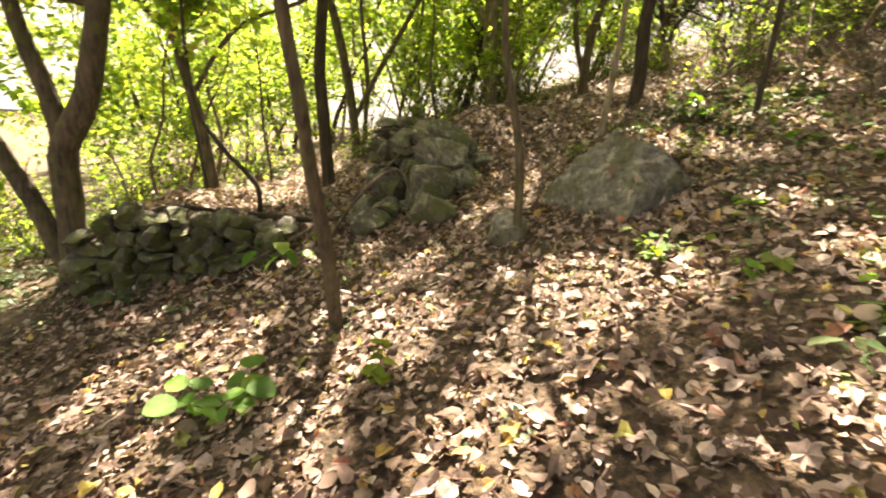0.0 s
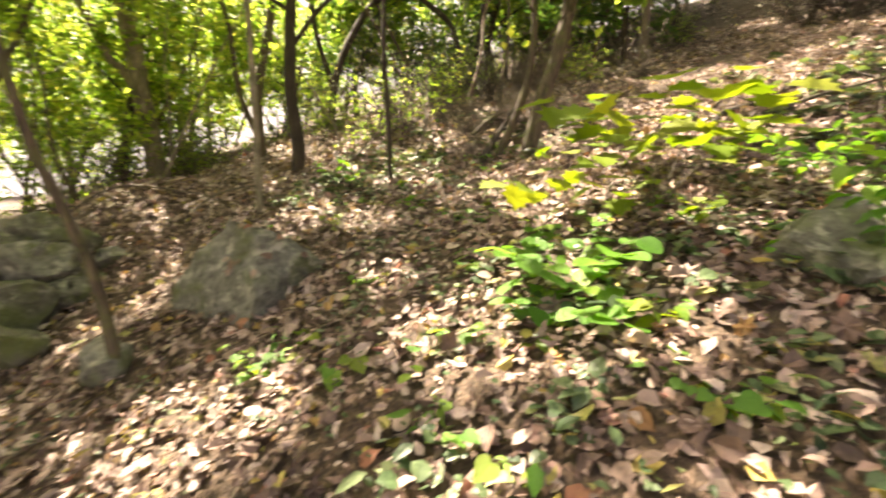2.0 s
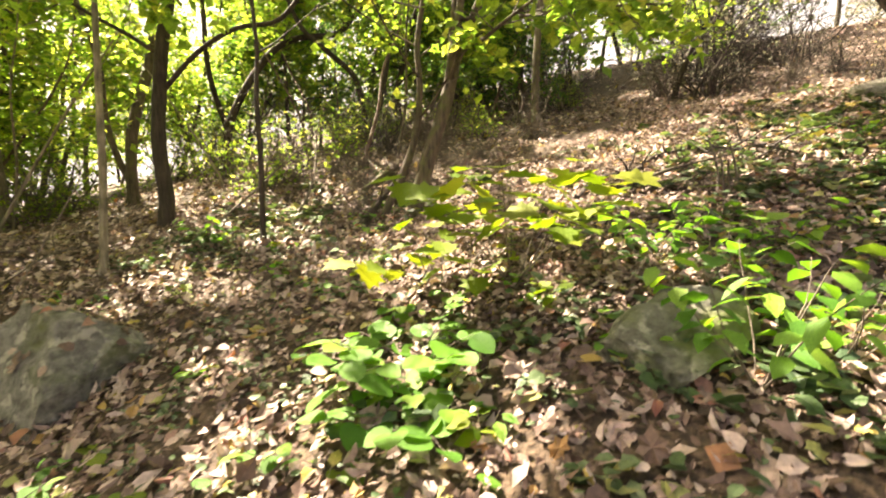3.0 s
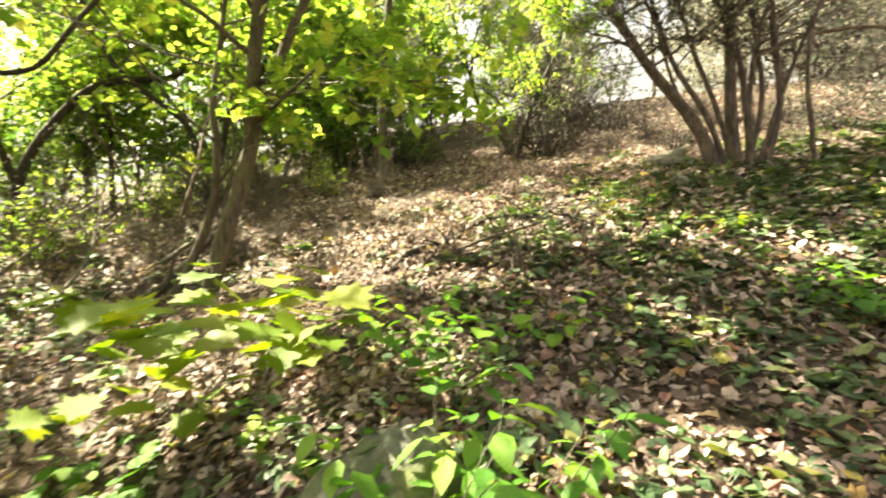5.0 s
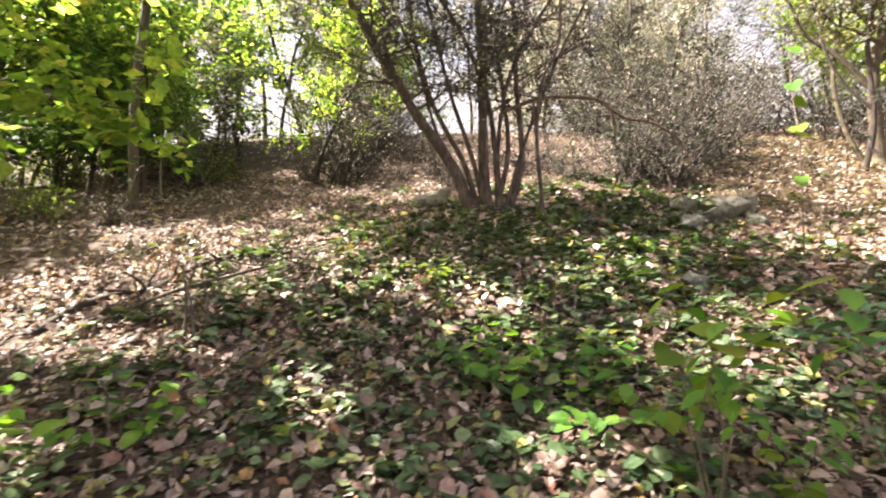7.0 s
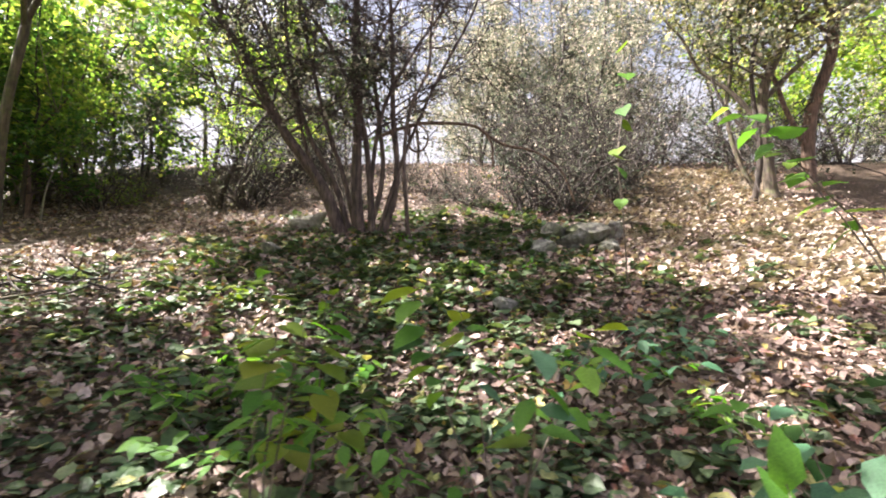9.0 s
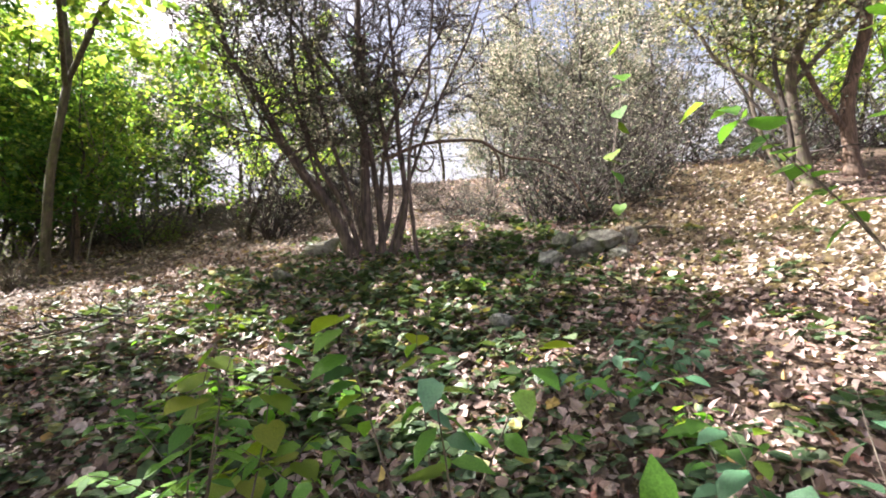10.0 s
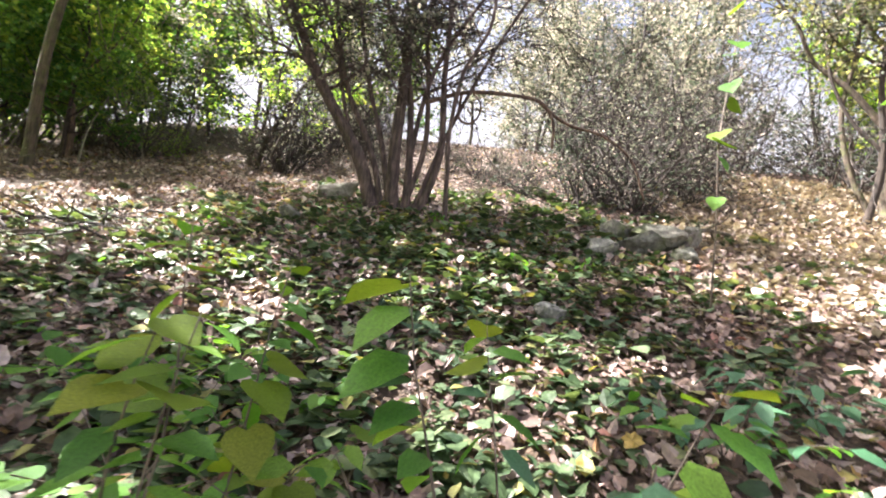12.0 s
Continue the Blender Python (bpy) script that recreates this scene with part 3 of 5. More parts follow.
def build_drystone_wall():
    """The low wall that holds the terrace."""
    wall = thing("drystone_wall", (float(WALL_A[0]), float(WALL_A[1]), ground_z(*WALL_A)), "low mossy dry-stone terrace wall of rough grey stones", "stone wall")
    rng = random.Random(5)
    length = float(np.linalg.norm(WALL_B - WALL_A))
    s = 0.0
    while s < length:
        step = rng.uniform(0.17, 0.3)
        c = WALL_A + WALL_DIR * s
        foot = ground_z(*(c - WALL_NORMAL * 0.16))
        top = ground_z(*(c + WALL_NORMAL * 0.55)) + 0.05
        z = foot - 0.04
        while z < top:
            h = rng.uniform(0.10, 0.2)
            p = c + WALL_DIR * rng.uniform(-0.06, 0.06) + WALL_NORMAL * (0.02 + (z - foot) * 0.14 + rng.uniform(-0.07, 0.06))
            stone("wall_stone", (p[0], p[1], z + h / 2), (step * 1.22, 0.34, h * 1.26), (rng.uniform(-8, 8), rng.uniform(-8, 8), math.degrees(math.atan2(WALL_DIR[1], WALL_DIR[0])) + rng.uniform(-14, 14)),
                  rng.randint(1, 9999), rng.choice((MAT_ROCK_MOSS, MAT_ROCK_WALL, MAT_ROCK_WALL)), "", parent=wall, detail=3, cuts=9)
            z += h * 0.93
        s += step


build_drystone_wall()


def build_rock_pile():
    pile = thing("rock_pile", (-0.3, 5.8, ground_z(-0.3, 5.8)), "tumbled pile of large mossy grey rocks from an old wall", "rock pile")
    big = ((-0.04, 5.05, 0.30, 0.54, 0.48, MAT_ROCK_MOSS), (-0.69, 5.53, 0.20, 0.35, 0.32, MAT_ROCK_WALL), (-0.89, 5.3, 0.02, 0.60, 0.36, MAT_ROCK_WALL), (-0.1, 5.63, 0.46, 0.64, 0.52, MAT_ROCK_MOSS),
           (0.03, 6.12, 0.88, 0.80, 0.42, MAT_ROCK), (0.2, 6.5, 1.10, 0.72, 0.46, MAT_ROCK_MOSS), (-0.3, 6.37, 1.17, 0.42, 0.42, MAT_ROCK_PALE), (0.6, 6.36, 0.82, 0.36, 0.3, MAT_ROCK),
           (0.35, 6.1, 0.64, 0.50, 0.4, MAT_ROCK_WALL), (-0.36, 5.98, 0.66, 0.44, 0.38, MAT_ROCK_WALL), (-0.66, 5.95, 0.42, 0.48, 0.38, MAT_ROCK_WALL))
    for i, (x, y, z, wide, high, mat) in enumerate(big):
        rng = random.Random(i * 7 + 3)
        stone("rock", (x, y, z), (wide, wide * 0.85, high), (rng.uniform(-15, 15), rng.uniform(-15, 15), rng.uniform(-40, 40)), i * 13 + 8, mat, "", parent=pile, rough=0.075)
    # the part of the old wall that still stands, flat stones laid on one another
    rng = random.Random(61)
    for course in range(9):
        for side in (-0.16, 0.16):
            stone("flat_stone", (-0.6 + side + rng.uniform(-0.05, 0.05), 6.48 + rng.uniform(-0.06, 0.06), 0.34 + course * 0.118), (rng.uniform(0.32, 0.44), 0.42, rng.uniform(0.15, 0.19)), (rng.uniform(-7, 7), rng.uniform(-7, 7), rng.uniform(-25, 25)),
                  rng.randint(1, 9999), rng.choice((MAT_ROCK_WALL, MAT_ROCK_WALL, MAT_ROCK)), "", parent=pile, detail=3, cuts=10)
    rng = random.Random(99)
    for level, count in ((0.0, 16), (0.28, 16), (0.56, 13), (0.82, 11), (1.02, 8)):
        for _ in range(count):
            x = rng.uniform(-0.95, 0.4)
            y = rng.uniform(6.05, 6.9) + max(0, 0.3 - level) * rng.uniform(-2.0, 0)
            z = ground_z(x, y) + level * 0.95 + 0.05
            if level > 0.5 and y < 6.15:
                y += 0.3
            if level > 0.5 and x > 0.25:
                x -= 0.45
            z = min(z, 1.12 - 0.4 * abs(x + 0.3))
            stone("small_rock", (x, y, z), (rng.uniform(0.25, 0.48), rng.uniform(0.25, 0.45), rng.uniform(0.18, 0.34)), (rng.uniform(-20, 20), rng.uniform(-20, 20), rng.uniform(0, 180)),
                  rng.randint(1, 9999), rng.choice((MAT_ROCK, MAT_ROCK_MOSS, MAT_ROCK_WALL)), "", parent=pile, detail=3, cuts=9)


build_rock_pile()

boulder = stone("boulder", (1.95, 4.14, 0.68), (1.48, 1.36, 1.78), (0, 0, 8), 78, MAT_ROCK, "large slanting grey boulder with moss and fallen leaves", detail=5, cuts=2, rough=0.06,
      faces=(((-0.86, -0.3, 0.42), 0.44), ((0.42, -0.05, 0.9), 0.40), ((0.3, -0.92, -0.2), 0.36), ((-0.2, -0.75, 0.6), 0.5), ((1.0, -0.1, 0.2), 0.58), ((0.0, 0.8, 0.6), 0.5)))
stone("rock", (0.64, 4.08, 0.33), (0.36, 0.36, 0.42), (5, 10, 30), 61, MAT_ROCK, "small grey rock beside a thin sapling")
stone("rock", (4.22, 0.90, 1.19), (0.84, 0.6, 0.52), (6, -14, -38), 91, MAT_ROCK_MOSS, "mossy grey rock in the leaf litter", detail=4)
stone("rock", (1.12, 8.5, 1.42), (0.7, 0.5, 0.5), (0, 0, 20), 19, MAT_ROCK_MOSS, "dark mossy rock at the back of the slope")
for rx, ry, a, b, c, seed, mt in ((12.15, -4.45, 0.62, 0.5, 0.42, 4, MAT_ROCK_PALE), (11.75, -4.2, 0.5, 0.42, 0.36, 14, MAT_ROCK), (12.5, -4.85, 0.42, 0.4, 0.3, 24, MAT_ROCK_PALE), (11.6, -4.75, 0.36, 0.3, 0.26, 44, MAT_ROCK_MOSS),
                                  (11.3, -3.7, 0.4, 0.34, 0.26, 64, MAT_ROCK), (12.4, -3.9, 0.44, 0.36, 0.3, 84, MAT_ROCK), (11.95, 0.5, 0.6, 0.5, 0.45, 94, MAT_ROCK_PALE), (10.4, 0.2, 0.3, 0.26, 0.22, 31, MAT_ROCK),
                                  (9.7, -3.4, 0.28, 0.24, 0.18, 41, MAT_ROCK)):
    stone("rock", (rx, ry, ground_z(rx, ry) + c * 0.34), (a, b, c), (seed % 17, seed % 11, seed * 7 % 180), seed, mt, "weathered rock lying on the sunlit slope" if rx > 11 and ry < -3 else "small weathered rock among green ground cover", group="rocks on the slope")


# ---------------------------------------------------------------- trees
def grow(rng, stems, n_branch, length, n_twig, twig, per_twig, low=0.35, lift=0.03, twig_r=0.004, every=3):
    """Branches and twigs on the stems; returns two meshes' geometry and the places of the leaves."""
    branches, twigs, spots = [], Geo(), []
    for pts, r0, r1, share in stems:
        n = max(1, int(n_branch * share))
        for i in range(n):
            t = low + (1 - low) * (i + rng.random()) / n
            k = t * (len(pts) - 1)
            a = int(min(k, len(pts) - 2))
            p = pts[a] + (pts[a + 1] - pts[a]) * (k - a)
            turn = rng.uniform(0, 2 * np.pi)
            way = np.array((np.cos(turn), np.sin(turn), rng.uniform(0.1, 0.9)))
            ln = length * rng.uniform(0.5, 1.15) * (1.15 - 0.55 * t)
            line = shoot(rng, p, way, ln, 7, 0.16, lift)
            rad = max(0.006, (r0 + (r1 - r0) * t) * 0.42)
            g = Geo()
            g.tube(line, rad, 0.004, 5)
            branches.append(g)
            for j in range(n_twig):
                q = rng.uniform(0.25, 1.0) * (len(line) - 1)
                b = int(min(q, len(line) - 2))
                s = line[b] + (line[b + 1] - line[b]) * (q - b)
                w = (line[b + 1] - line[b]) / (np.linalg.norm(line[b + 1] - line[b]) + 1e-9) + rng.standard_normal(3) * 0.7
                tl = shoot(rng, s, w, twig * rng.uniform(0.5, 1.2), 3, 0.25, -0.02)
                if j % every == 0:
                    twigs.tube(tl, max(twig_r, rad * 0.3), twig_r * 0.5, 3, cap=False)
                u = rng.uniform(0.1, 1.0, per_twig) * 2
                c = np.minimum(u.astype(int), 1)
                spots.append(tl[c] + (tl[c + 1] - tl[c]) * (u - c)[:, None] + rng.normal(0, 0.05, (per_twig, 3)))
    return branches, twigs, (np.vstack(spots) if spots else np.zeros((0, 3)))


def crown_mesh(rng, spots, size, mat, tpl=SIMPLE):
    g = Geo()
    n = len(spots)
    g.leaves(tpl, spots, rng.uniform(0, 6.28, n), rng.normal(0.25, 0.45, n), rng.normal(0, 0.5, n), size * rng.uniform(0.6, 1.25, n))
    return g.mesh("crown", mat)


def build_tree(name, label, stems, bark, seed, top=7.5, n_branch=15, length=3.0, n_twig=18, twig=1.1, per_twig=18, leaf=0.175, low=0.4, leaf_mat=None, twig_mat=None, sides=9, spread=0.10, group="", twig_r=0.004, every=3):
    """A tree from the lines of its stems (points, radius), carried on upward to the height top above its foot."""
    rng = np.random.default_rng(seed)
    base = np.array(stems[0][0][0], float)
    base[2] = ground_z(base[0], base[1])
    tree = thing(name, tuple(base), label, "tree", group)
    full = []
    for i, (pts, r) in enumerate(stems):
        pts = [np.array(p, float) for p in pts]
        if i == 0 or pts[0][2] < base[2] + 0.3:
            pts[0][2] = ground_z(pts[0][0], pts[0][1]) - 0.12
        way = pts[-1] - pts[-2]
        way = way / np.linalg.norm(way) * 0.5 + np.array((0, 0, 0.5))
        p = pts[-1]
        goal = base[2] + top * (1 if i == 0 else rng.uniform(0.7, 0.95))
        while p[2] < goal:
            way = way + rng.standard_normal(3) * spread
            way[2] = max(0.45, way[2])
            p = p + way / np.linalg.norm(way) * 0.8
            pts.append(p)
        line = smooth_path(pts, 5)
        g = Geo()
        g.tube(line, r * 1.06, max(0.008, r * 0.22), sides, rng, 0.035)
        if i == 0 or pts[0][2] < base[2] + 0.1:
            g.tube(np.array([line[0] - (0, 0, 0.02), line[0] + (line[1] - line[0]) * 0.5, line[1]]), r * 1.55, r * 1.02, sides, rng, 0.03, cap=False)
        part("trunk" if i == 0 else "limb", g.mesh("trunk" if i == 0 else "limb", bark, True), tree)
        full.append((line, r, r * 0.22, 1.0 if i == 0 else 0.7))
    branches, twigs, spots = grow(rng, full, n_branch, length, n_twig, twig, per_twig, low, twig_r=twig_r, every=every)
    for g in branches:
        part("branch", g.mesh("branch", bark, True), tree)
    part("twig_spray", twigs.mesh("twig_spray", twig_mat or MAT_TWIG), tree, kind="stuff")
    if len(spots):
        part("crown", crown_mesh(rng, shade_only(spots), leaf, leaf_mat or MAT_CANOPY), tree, "yellow-green leaves", kind="stuff")
    return tree


build_tree("forked_tree", "grey-brown forked tree at the end of the stone wall",
           [([(-4.40, 5.15, -0.5), (-4.39, 5.15, 0.18), (-4.33, 5.14, 0.75), (-4.01, 5.13, 1.29), (-3.84, 5.13, 1.83), (-3.7, 5.12, 2.34)], 0.155),
            ([(-4.33, 5.14, 0.62), (-4.42, 5.15, 1.33), (-4.57, 5.15, 1.84), (-4.67, 5.16, 2.28)], 0.10),
            ([(-4.47, 5.15, -0.38), (-4.81, 5.16, 0.09), (-5.1, 5.17, 0.66), (-5.4, 5.2, 1.3)], 0.11)], MAT_BARK, 1, top=8.0, n_branch=11)
build_tree("slender_tree", "slender leaning tree with smooth brown bark",
           [([(-0.79, 3.21, -0.36), (-0.80, 3.03, 0.1), (-0.82, 2.91, 0.48), (-0.87, 2.77, 0.97), (-0.90, 2.65, 1.41), (-0.97, 2.58, 1.93)], 0.056)], MAT_BARK, 2, top=7.5, n_branch=14, low=0.5, length=2.8)
build_tree("slender_tree", "slender dark-barked tree behind the rock pile", [([(-1.88, 7.69, 0.12), (-1.98, 7.69, 1.36), (-2.03, 7.69, 2.07), (-1.96, 7.69, 3.08)], 0.105)], MAT_BARK_DARK, 3, top=8.0, low=0.35)
build_tree("sapling", "thin pale sapling beside a small rock", [([(0.77, 3.95, 0.27), (0.72, 3.95, 0.95), (0.62, 3.96, 1.44), (0.5, 3.96, 1.9), (0.44, 3.96, 2.34)], 0.042)], MAT_BARK, 4, top=5.5, n_branch=6, low=0.5, length=1.5)
build_tree("grey_tree", "straight pale grey tree behind the rock pile", [([(1.3, 11.5, 1.4), (1.15, 11.49, 3.23), (1.11, 11.49, 4.21)], 0.19), ([(1.12, 11.49, 3.48), (0.84, 11.5, 3.95), (0.66, 11.51, 4.18)], 0.09)], MAT_BARK_PALE, 5, top=10.0, low=0.3)
build_tree("dark_tree", "dark-barked tree with long arching branches",
           [([(3.12, 7.4, 1.7), (3.16, 7.39, 2.2), (3.1, 7.39, 2.94), (3.14, 7.38, 3.73), (3.2, 7.33, 4.41)], 0.105), ([(3.17, 7.4, 3.7), (3.55, 7.02, 4.23), (3.95, 6.6, 4.55), (4.39, 6.09, 4.65)], 0.034)], MAT_BARK_DARK, 6, top=8.5, n_branch=18, low=0.28, length=3.4)
build_tree("sapling", "thin pale-topped sapling above the boulder", [([(2.28, 6.33, 1.22), (2.33, 6.29, 2.33), (2.34, 6.28, 3.1), (2.35, 6.28, 3.89)], 0.045)], MAT_BARK_PALE, 7, top=6.5, n_branch=10, low=0.42, length=2.2)
build_tree("twin_tree", "leaning brown tree with a crooked thinner second stem",
           [([(5.55, 4.72, 1.9), (5.72, 4.58, 2.62), (5.9, 4.42, 3.38), (6.0, 4.34, 3.98)], 0.105), ([(5.3, 5.15, 2.1), (5.57, 4.95, 2.46), (5.74, 4.82, 3.11), (5.78, 4.79, 3.78), (5.76, 4.81, 4.3)], 0.055),
            # unseen high limbs, added to throw shade on the ground ahead
            ([(5.98, 4.36, 3.85), (6.3, 3.5, 5.6), (6.9, 2.3, 7.2), (7.6, 0.8, 8.4), (8.3, -0.6, 9.2)], 0.06), ([(5.95, 4.4, 3.7), (5.5, 3.3, 5.8), (5.0, 1.9, 7.4), (4.8, 0.4, 8.6)], 0.05)], MAT_BARK, 8, top=9.0, n_branch=22, low=0.22, length=3.6)
build_tree("leaning_tree", "grey-brown tree leaning beyond the terrace", [([(-4.0, 8.0, -0.2), (-4.12, 7.84, 1.09), (-4.31, 7.75, 2.02), (-4.4, 7.7, 2.95)], 0.085), ([(-4.2, 7.8, 1.5), (-3.7, 7.85, 2.3), (-3.2, 7.9, 2.75), (-2.2, 8.0, 3.2)], 0.04)], MAT_BARK, 41, top=7.5, n_branch=12, low=0.4)
build_tree("leaning_tree", "slim grey tree leaning behind the rock pile", [([(-1.75, 10.0, 0.6), (-2.0, 9.95, 2.1), (-2.3, 9.9, 3.4), (-2.55, 9.85, 4.3)], 0.10), ([(-1.85, 9.98, 1.3), (-1.3, 10.0, 2.4), (-0.7, 10.1, 3.5), (-0.3, 10.2, 4.4)], 0.06),
            ([(-1.7, 10.1, 0.6), (-1.6, 10.1, 2.0), (-1.75, 10.1, 3.4)], 0.05)], MAT_BARK, 42, top=8.0, n_branch=10, low=0.4)
build_tree("leaning_tree", "slim brown tree with twisted stems behind the dark tree", [([(3.14, 10.2, 2.14), (3.17, 10.16, 3.43), (3.48, 10.11, 4.71), (3.59, 10.09, 5.34)], 0.10), ([(3.3, 10.3, 2.1), (2.85, 10.3, 3.4), (2.75, 10.2, 4.6)], 0.06)], MAT_BARK, 43, top=8.0, n_branch=10, low=0.4)
build_tree("crooked_tree", "crooked dark tree with long arching limbs", [([(5.2, 11.73, 2.9), (5.51, 11.67, 4.45), (6.3, 11.52, 5.91), (7.0, 11.39, 6.53), (8.13, 11.17, 6.9)], 0.10), ([(5.4, 11.7, 3.9), (5.0, 11.7, 5.3), (4.9, 11.6, 6.6)], 0.07)], MAT_BARK_DARK, 44, top=7.5, n_branch=10, low=0.4)
build_tree("crooked_tree", "crooked dark tree bending over the hollow", [([(8.28, 9.98, 3.8), (8.2, 10.0, 4.7), (8.0, 10.1, 5.5), (7.4, 10.3, 6.0), (6.8, 10.5, 6.5)], 0.085), ([(8.3, 9.98, 3.85), (8.7, 9.9, 4.9), (8.9, 9.8, 6.2)], 0.07)], MAT_BARK_DARK, 45, top=7.0, n_branch=10, low=0.4)
# added tree; its limbs reach out of view to shade the slope
build_tree("shade_tree", "added tall slender tree with a high spreading crown for shade", [([(10.3, 6.1, 3.8), (10.25, 6.0, 6.0), (10.35, 5.8, 8.0)], 0.09), ([(10.35, 5.8, 8.0), (10.3, 4.4, 9.6), (10.4, 2.8, 10.6), (10.3, 1.2, 11.2)], 0.055), ([(10.35, 5.85, 7.8), (9.2, 4.2, 9.6), (8.2, 2.4, 10.6), (7.7, 0.6, 11.2)], 0.05)], MAT_BARK, 19, top=9.0, n_branch=20, low=0.5, length=3.6)
build_tree("sapling", "thin dark sapling on the slope", [([(3.78, 5.39, 1.65), (3.78, 5.39, 2.65), (3.76, 5.4, 3.31), (3.78, 5.39, 3.94)], 0.034)], MAT_BARK_DARK, 9, top=5.8, n_branch=12, low=0.35, length=2.0)
build_tree("slender_tree", "thin bent tree beyond the terrace", [([(-4.43, 8.62, -0.21), (-4.58, 8.62, 0.91), (-4.75, 8.63, 1.9), (-4.95, 8.64, 2.56), (-5.49, 8.66, 3.07)], 0.065)], MAT_BARK_DARK, 10, top=7.0)
build_tree("sapling", "crooked sapling growing on the terrace", [([(-2.36, 5.7, -0.3), (-2.37, 5.7, 0.37), (-2.75, 5.72, 0.78), (-3.07, 5.73, 1.25), (-3.16, 5.73, 1.9), (-3.16, 5.73, 2.52)], 0.036)], MAT_BARK_DARK, 12, top=4.5, n_branch=5, low=0.45, length=1.2)
build_tree("multi_stem_tree", "many-stemmed brown tree fanning out from one base",
           [([(11.87, -0.55, 3.62), (11.84, -0.48, 4.56), (11.85, -0.5, 5.99), (11.84, -0.47, 7.5), (11.85, -0.5, 8.97)], 0.105),
            ([(11.76, -0.27, 3.63), (11.64, 0.06, 4.49), (11.38, 0.75, 5.61), (11.15, 1.37, 6.89), (10.95, 1.9, 7.87), (10.83, 2.2, 9.12)], 0.112),
            ([(11.94, -0.75, 3.71), (11.93, -0.7, 4.66), (11.87, -0.55, 5.87), (11.68, -0.06, 7.17), (11.37, 0.77, 8.54)], 0.066),
            ([(12.0, -0.89, 3.75), (12.1, -1.16, 4.64), (12.08, -1.1, 5.96), (12.07, -1.09, 7.35), (12.05, -1.03, 8.94)], 0.066),
            ([(11.82, -0.41, 3.68), (11.71, -0.13, 4.58), (11.53, 0.35, 5.59), (11.42, 0.66, 6.85), (11.37, 0.76, 8.05)], 0.056),
            ([(11.91, -0.65, 3.66), (12.01, -0.92, 4.76), (11.98, -0.85, 5.97), (11.95, -0.78, 7.13), (12.16, -1.33, 8.42)], 0.052),
            ([(11.85, -0.51, 3.67), (11.77, -0.28, 4.68), (11.64, 0.05, 5.79), (11.53, 0.35, 7.19), (11.45, 0.56, 8.28)], 0.046),
            ([(11.92, -0.7, 3.66), (11.94, -0.75, 4.87), (12.02, -0.95, 6.08), (12.22, -1.49, 7.21), (12.43, -2.05, 8.14)], 0.046),
            ([(11.8, -0.38, 3.65), (11.5, 0.2, 4.8), (11.15, 1.0, 6.0), (10.9, 1.6, 7.3)], 0.04),
            ([(11.84, -0.46, 3.65), (11.58, 0.28, 5.0), (11.38, 0.62, 6.4), (11.0, 1.2, 8.0)], 0.036),
            ([(11.95, -0.8, 3.65), (12.1, -1.25, 5.0), (12.3, -1.85, 6.5), (12.5, -2.5, 7.8)], 0.036),
            ([(11.64, -1.55, 3.41), (11.62, -1.51, 4.19), (11.61, -1.48, 4.89), (11.65, -1.59, 5.81), (11.77, -1.89, 6.54)], 0.038)],
           MAT_BARK_STEM, 13, top=7.0, n_branch=38, length=1.6, n_twig=18, twig=0.8, per_twig=3, leaf=0.08, low=0.30, leaf_mat=MAT_SHRUB_LEAF, twig_mat=MAT_TWIG_DARK, twig_r=0.0095, every=2)
build_tree("gnarled_tree", "thin dark tree at the edge of the clearing", [([(15.46, -8.02, 4.42), (15.39, -8.22, 5.55), (15.4, -8.18, 7.28), (15.32, -8.44, 8.55)], 0.06), ([(15.39, -8.2, 5.8), (15.5, -7.8, 6.4), (15.55, -7.5, 7.2)], 0.035)],
           MAT_BARK_DARK, 14, top=6.0, n_branch=16, length=1.9, per_twig=9, low=0.3, leaf=0.10, leaf_mat=MAT_SHRUB_LEAF, twig_mat=MAT_TWIG_DARK, twig_r=0.007)
build_tree("gnarled_tree", "brown tree with spreading limbs beside the clearing",
           [([(15.97, -8.6, 4.63), (15.99, -8.56, 5.94), (15.96, -8.63, 7.19), (15.77, -9.14, 8.37)], 0.13), ([(15.98, -8.58, 6.3), (16.05, -8.0, 7.2), (16.15, -7.4, 7.9)], 0.06), ([(15.97, -8.6, 6.9), (16.1, -9.3, 7.6), (16.2, -10.0, 8.2)], 0.06),
            ([(16.05, -8.45, 4.6), (16.1, -8.05, 5.6), (16.15, -7.9, 6.8), (16.2, -8.1, 7.9)], 0.055)], MAT_BARK, 15, top=6.5, n_branch=18, length=2.2, per_twig=10, low=0.3, leaf=0.11, leaf_mat=MAT_OLIVE, twig_mat=MAT_TWIG_DARK, twig_r=0.007)
build_tree("gnarled_tree", "stout reddish-brown tree beside the clearing", [([(16.7, -9.64, 4.95), (16.64, -9.77, 6.57), (16.45, -10.21, 7.94)], 0.14), ([(16.68, -9.7, 5.8), (16.4, -9.2, 6.8), (16.2, -8.9, 7.6), (16.1, -8.3, 8.4)], 0.06)],
           MAT_BARK_WARM, 16, top=7.0, n_branch=16, length=2.2, per_twig=9, low=0.28, leaf=0.11, leaf_mat=MAT_SHRUB_LEAF, twig_mat=MAT_TWIG_DARK, twig_r=0.007)


